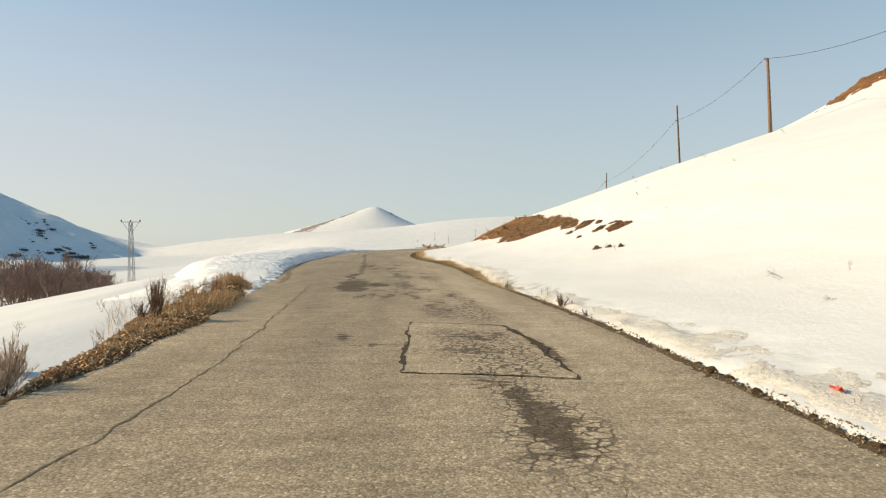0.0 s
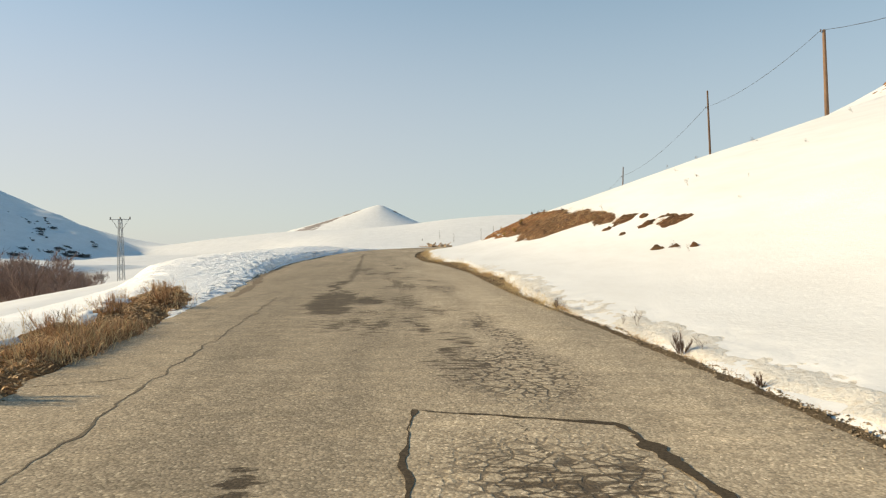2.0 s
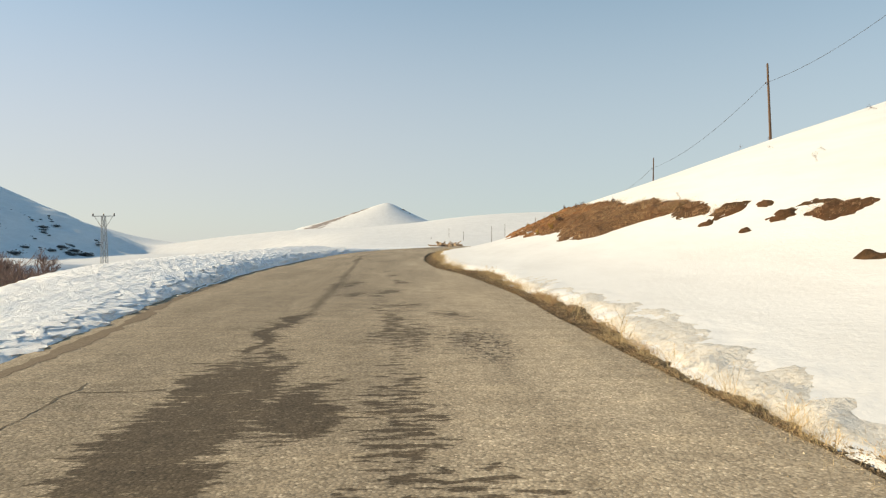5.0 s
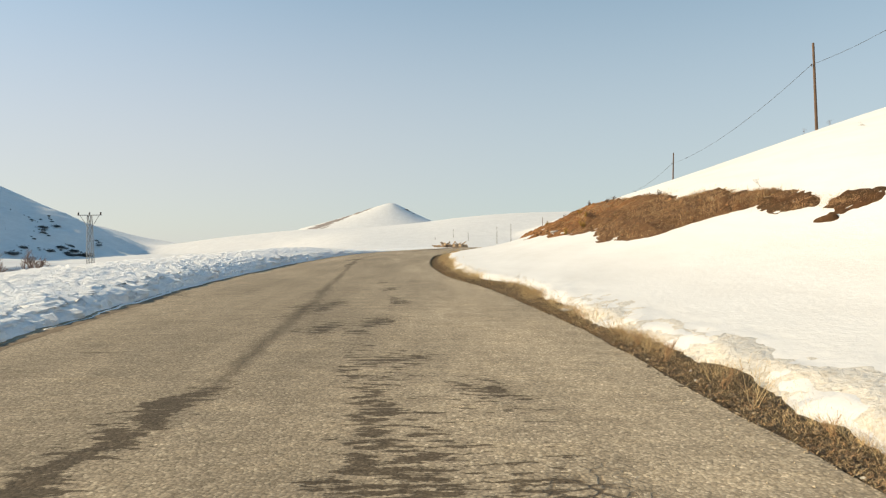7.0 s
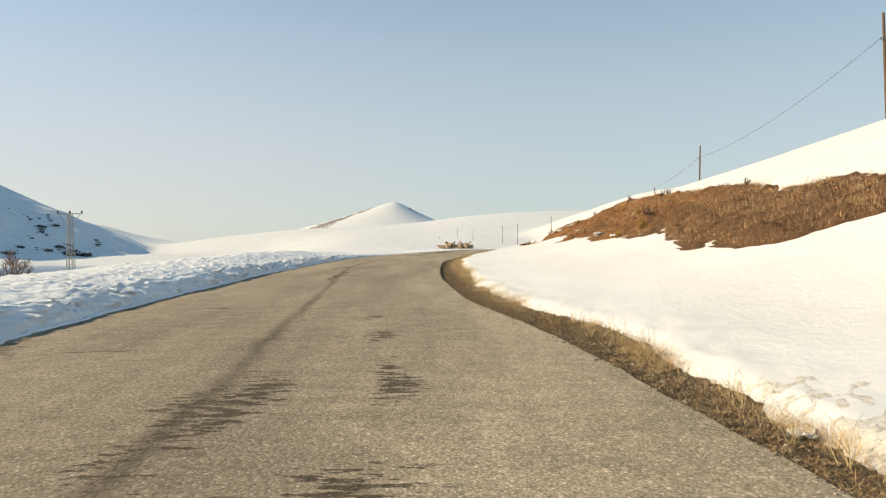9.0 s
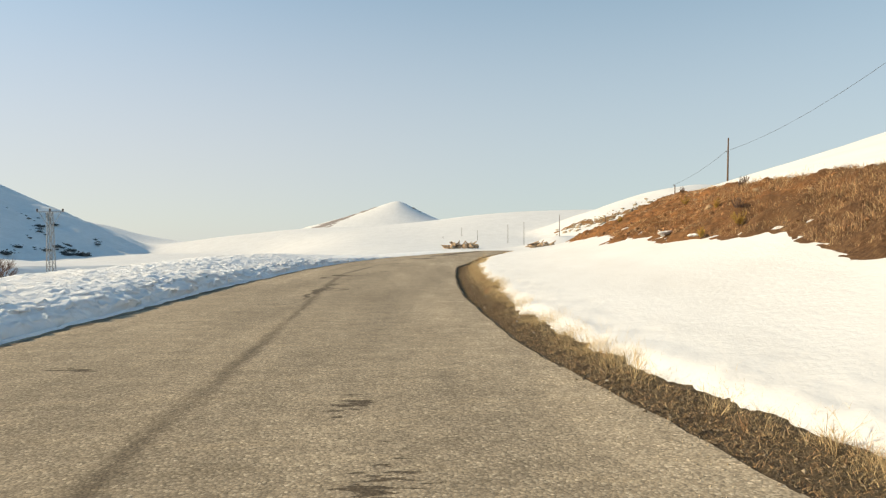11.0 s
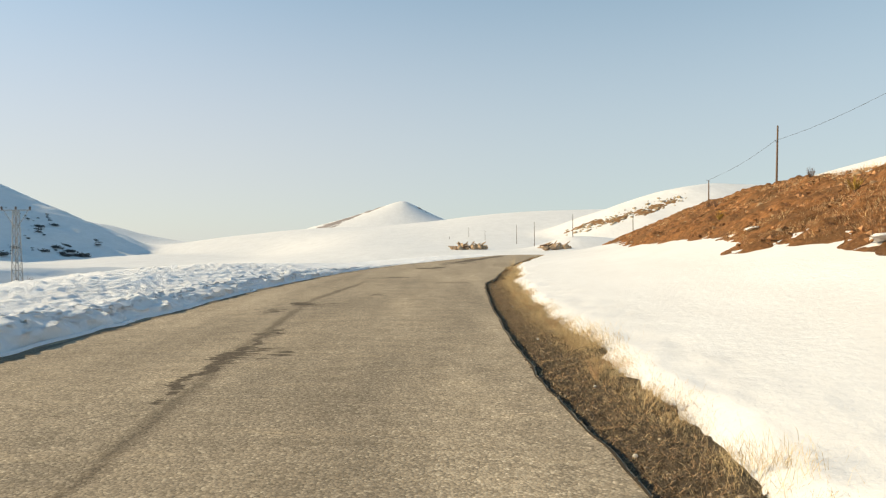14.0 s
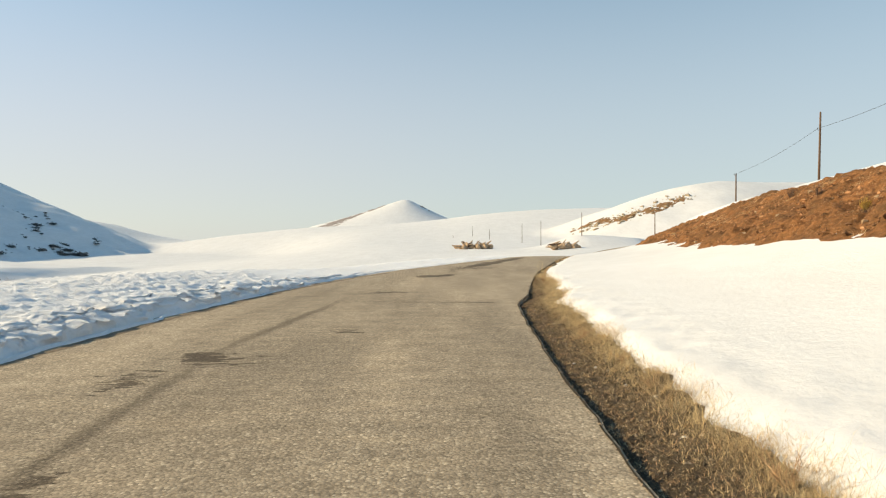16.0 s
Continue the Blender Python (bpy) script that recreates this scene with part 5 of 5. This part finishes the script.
pick = rng.rand(len(rows_)) < 0.7
tufts, tufts2 = rows_[pick], rows_[~pick]
# long matted turf hanging down the near end of the cutting, and upright grass along its top
n = 26000
fy = 36 + 15 * rng.rand(n) ** 1.2
fx = slope_foot(fy) + bank_toe(fy) + (bank_head(fy) - bank_toe(fy)) * rng.rand(n) ** 0.8
fk = red_mask(fx, fy) + 0.3 * fbm(fx * 0.9, fy * 0.5, 4, 111)
keep = (fk > 0.0) & (fbm(fx * 0.9, fy * 0.9, 3, 461) > -0.35)
fx, fy, fk = fx[keep], fy[keep], fk[keep]
hang = scatter_blades(fx, fy, land(fx, fy) + 0.04 + 0.20 * np.clip(fk, -0.9, 0.8), rng.uniform(0.05, 0.19, len(fx)), rng.uniform(0.25, 0.6, len(fx)), rng.uniform(0.002, 0.0045, len(fx)), (-0.5, -0.1))
n = 5200
ey = 36 + 40 * rng.rand(n)
ex = slope_foot(ey) + bank_head(ey) + rng.normal(-0.1, 0.22, n)
keep = fbm(ey * 0.8, ey * 0 + 5, 3, 463) > -0.05
ex, ey = ex[keep], ey[keep]
crest = scatter_blades(ex, ey, land(ex, ey), rng.uniform(0.06, 0.24, len(ex)), rng.uniform(0.1, 0.6, len(ex)), rng.uniform(0.002, 0.004, len(ex)))
hang_pick = rng.rand(len(hang))
tufts = np.concatenate([tufts, hang[hang_pick < 0.55]])
tufts2 = np.concatenate([tufts2, hang[hang_pick > 0.82], crest])
blades("turf_grass", hang[(hang_pick >= 0.55) & (hang_pick <= 0.82)], REDDISH, "dark matted turf hanging down the earth cutting")
blades("turf_grass", tufts, STRAW, "rust-brown dry turf on the earth cutting")
blades("turf_grass", tufts2, GRASS, "pale dry grass on the earth cutting")
YELLOW = blade_material("yellow_broom", (0.46, 0.30, 0.07), 0.35)
for x, y, s, sd in ((6.08, 45.3, 0.40, 61), (5.54, 46.05, 0.32, 62), (7.0, 48.6, 0.3, 63), (7.6, 52.4, 0.34, 64), (6.8, 57.0, 0.3, 65)):
    shrub("broom_shrub", x, y, s, YELLOW, sd, "yellowish dry broom shrub on red earth", 26, z=bank_top(x, y)[0] - 0.03)
for x, y, s, sd in ((6.7, 46.7, 0.5, 66), (8.4, 50.2, 0.34, 67), (9.2, 56.8, 0.38, 68), (9.0, 51.2, 0.34, 69), (8.7, 44.2, 0.32, 70), (10.2, 66.0, 0.4, 71), (8.9, 62.2, 0.36, 72)):
    shrub("bare_shrub", x, y, s, TWIG, sd, "leafless dark shrub on the earth cutting", 16, z=bank_top(x, y)[0] - 0.03)
for x, y, s in ((5.62, 48.5, 0.42), (5.62, 46.6, 0.32), (6.0, 53.5, 0.25), (5.9, 49.8, 0.16)):
    stone("snow_remnant", 6, (x, y, bank_top(x, y)[0] - 0.01), s * 0.5, SNOW, "small leftover lump of snow on red earth", "snow remnants", "snow", stretch=(0.9, 1.3, 0.32))


for x, y, s in ((-4.75, 15.2, 0.24), (-4.95, 16.4, 0.20), (-4.7, 13.4, 0.14), (-5.3, 17.6, 0.22)):
    stone("snow_remnant", 6, (x, y, float(litter_z(np.array([x]), np.array([y]))[0]) + 0.03), s, SNOW, "small leftover lump of snow on dead leaves", "snow remnants", "snow", stretch=(0.8, 1.5, 0.45))


# ======================= valley willows =======================
def willow_mesh(seed, height, stems=7, thick=0.06, fan=0.6):
    r = random.Random(seed)
    bm = bmesh.new()
    tw = bmesh.new()

    def grow(a, way, length, rad, level):
        b = a + way * length
        rod(bm if level > 1 else tw, a, b, rad, rad * 0.65, 4 if level > 1 else 3)
        if level == 0:
            return
        for _ in range(4 if level > 1 else 7):
            w = (way * 0.9 + Vector((r.uniform(-1, 1), r.uniform(-1, 1), r.uniform(-0.1, 0.8))) * 0.8).normalized()
            grow(a.lerp(b, r.uniform(0.35, 1.0)), w, length * r.uniform(0.5, 0.75), rad * 0.55, level - 1)
    for _ in range(stems):
        a = r.uniform(0, 6.283)
        t = r.uniform(0.1, fan)
        grow(Vector((math.cos(a) * 0.3, math.sin(a) * 0.3, -0.2)), Vector((math.cos(a) * t, math.sin(a) * t, 1)).normalized(), height * r.uniform(0.30, 0.42), thick, 3)
    out = []
    for name, b in (("trunk", bm), ("crown", tw)):
        me = bpy.data.meshes.new(name)
        b.to_mesh(me)
        b.free()
        me.materials.append(WILLOW)
        out.append(me)
    return out


WILLOWS = [willow_mesh(k, 7.6) for k in (5, 6, 7, 8)] + [willow_mesh(k, 7.6, 3, 0.12, 0.38) for k in (15, 16, 17, 18)]
spots_w = []
for i in range(88):
    y = rng.uniform(64, 136)
    x = -y * rng.uniform(0.44, 0.70)
    tall = i % 4 == 3                         # single trees that stand above the thicket
    top = 1.35 - y * (rng.uniform(-0.006, 0.014) if tall else rng.uniform(0.018, 0.048))
    spots_w.append((x, y, float((top - place_z(x, y)) / 7.6)))
for i, (x, y, s) in enumerate(spots_w):
    tree = empty("willow", (x, y, place_z(x, y) - 0.1), float(rng.uniform(0, 360)))
    tree.matrix_basis = tree.matrix_basis @ Matrix.Scale(s, 4)
    for me in WILLOWS[4 + i // 4 % 4 if i % 4 == 3 else i % 4]:
        new(me.name.split(".")[0], me).parent = tree
    tagged(tree, "tall leafless willow tree above a brown thicket" if i % 4 == 3 else "leafless reddish-brown willow thicket in a snowy valley", "willow", "willows in the valley")

# ======================= far things =======================
def bush_mesh(seed):
    r = random.Random(seed)
    rows = []
    for _ in range(260):
        p = Vector((r.gauss(0, 0.42), r.gauss(0, 0.42), abs(r.gauss(0.25, 0.30))))
        a, lean = r.uniform(0, 6.283), r.uniform(0, 0.9)
        rows.append((p.x, p.y, p.z, 0.45, lean * math.cos(a), lean * math.sin(a), 0.12))
    ob = blades("juniper_bush", rows, JUNIPER, "dark juniper bush on a shaded snowy mountainside", kind="", category="bush")
    return ob


BUSHES = [bush_mesh(k) for k in (1, 2, 3)]
spots_b = []
for x0, y0, x1, y1, n, most in ((-190, 362, -175, 351, 12, 1.9), (-186, 367, -171, 357, 12, 2.1), (-221, 392, -209, 384, 8, 1.8), (-228, 422, -213, 404, 9, 1.6), (-201, 417, -187, 402, 7, 1.1),
                            (-214, 382, -200, 371, 7, 1.6), (-196, 376, -186, 372, 5, 1.2), (-232, 398, -226, 394, 4, 1.6), (-204, 362, -198, 356, 5, 1.3)):
    for k in range(n):                        # lines of junipers down the gullies
        a = rng.rand()
        spots_b.append((x0 + (x1 - x0) * a + rng.normal(0, 0.9), y0 + (y1 - y0) * a + rng.normal(0, 1.2), 0.4 + (0.85 * most - 0.4) * rng.rand()))
for i in range(20):
    y0, x0 = rng.uniform(310, 430), -176 - 70 * rng.rand() ** 0.8
    for k in range(rng.randint(2, 6)):
        spots_b.append((x0 - 2.6 * k + rng.normal(0, 1.6), y0 + rng.normal(0, 5), 0.3 + 1.1 * rng.rand() ** 2))
for i, (x, y, size) in enumerate(spots_b):
    m = pose(x, y, place_z(x, y) - 0.2, 0, 0, rng.uniform(0, 360)) @ Matrix.Diagonal((size * rng.uniform(0.8, 1.6), size, size * rng.uniform(0.6, 1.0), 1))
    if i < 3:
        BUSHES[i].matrix_basis = m
        ob = BUSHES[i]
    else:
        ob = copy_thing(BUSHES[i % 3], m)
    tagged(ob, group="junipers on the mountainside")

# rocky shoulder behind the bend
shoulder = bare("rocky_slope", steps((48, 106, 0.7)), steps((300, 332, 0.7)), spots([(58, 316, 6, 3), (66, 314, 7, 5), (74, 310, 8, 6), (82, 311, 7, 5), (90, 315, 6, 5), (97, 317, 4, 4)]), BROWN_EARTH,
                "brown rocky slope showing through far snow", 0.3, 0.4, 161, 0.4, ragged=0.7, floor=-2.5)
for i in range(230):
    k = rng.rand()
    x = 55 + 48 * k + rng.normal(0, 2.5)
    y = 312 + 7 * k ** 2 + rng.normal(0, 4.0)
    size = 0.14 + 0.75 * rng.rand() ** 2.5
    stone("boulder", int(rng.randint(6)), (x, y, place_z(x, y) + size * 0.05), size, ROCK, "pale weathered boulder on a far snowy slope", "boulders on the far slope", "boulder", stretch=(1.3, 1, float(rng.uniform(0.6, 1.1))))

# bare scree on the white cone
bare("scree", steps((-130, -48, 1.2)), steps((580, 720, 1.5)), spots([(-106, 622, 16, 18), (-97, 640, 14, 20), (-88, 655, 12, 18), (-79, 668, 9, 16), (-70, 680, 7, 14), (-61, 690, 6, 12)]), GREY_ROCK, "grey-brown scree on the flank of a white cone", 0.25, 0.5, 171, 0.15, floor=-2.5)
bare("crag", steps((-34, 0, 0.8)), steps((655, 715, 1.0)), spots([(-20, 686, 4, 8), (-14, 680, 3, 8)]), GREY_ROCK, "grey crag below the white summit", 0.4, 0.6, 181, 0.25, floor=-2.5)


def heap(x, y, top, width, seed, label):
    """A tumbled heap of broken rock and old timber, far off."""
    z = place_z(x, y)
    thing = empty("rubble_heap", (x, y, z))
    r = random.Random(seed)
    hgt = top - z
    for i in range(13):
        k = (i + r.random()) / 13 - 0.5
        h = hgt * r.uniform(0.35, 0.95) * (1 - abs(k) * 0.9)
        me = STONES[i % 6].copy()
        me.materials.append(FAR_ROCK)
        ob = new("rock", me)
        ob.matrix_basis = pose(k * width, r.uniform(-1, 1), h * 0.25, r.uniform(-30, 30), r.uniform(-35, 35), r.uniform(0, 360)) @ Matrix.Diagonal((r.uniform(0.5, 1.0), r.uniform(0.4, 0.8), h * 0.40, 1))
        ob.parent = thing
    for i in range(22):                       # broken boards and beams, most pointing one way
        bm = bmesh.new()
        k = r.uniform(-0.46, 0.40)
        a = Vector((k * width, r.uniform(-1, 1), hgt * r.uniform(0.05, 0.30)))
        up = r.uniform(-0.05, 0.42) * (1 - abs(k)) * hgt
        rod(bm, a, a + Vector((r.uniform(0.6, 1.6) * (1 if r.random() < 0.75 else -1), r.uniform(-0.4, 0.4), up)), r.uniform(0.22, 0.36), 0.07, 4)
        part("beam", bm, POLE_WOOD if i % 5 == 0 else FAR_ROCK, thing)
    return tagged(thing, label, "rubble heap", "heaps beyond the bend")


heap(6.4, 205, 0.7, 9.0, 5, "low heap of brown rock and timber in far snow")
heap(25.0, 184, 0.75, 6.2, 6, "small heap of brown rock and timber in snow")
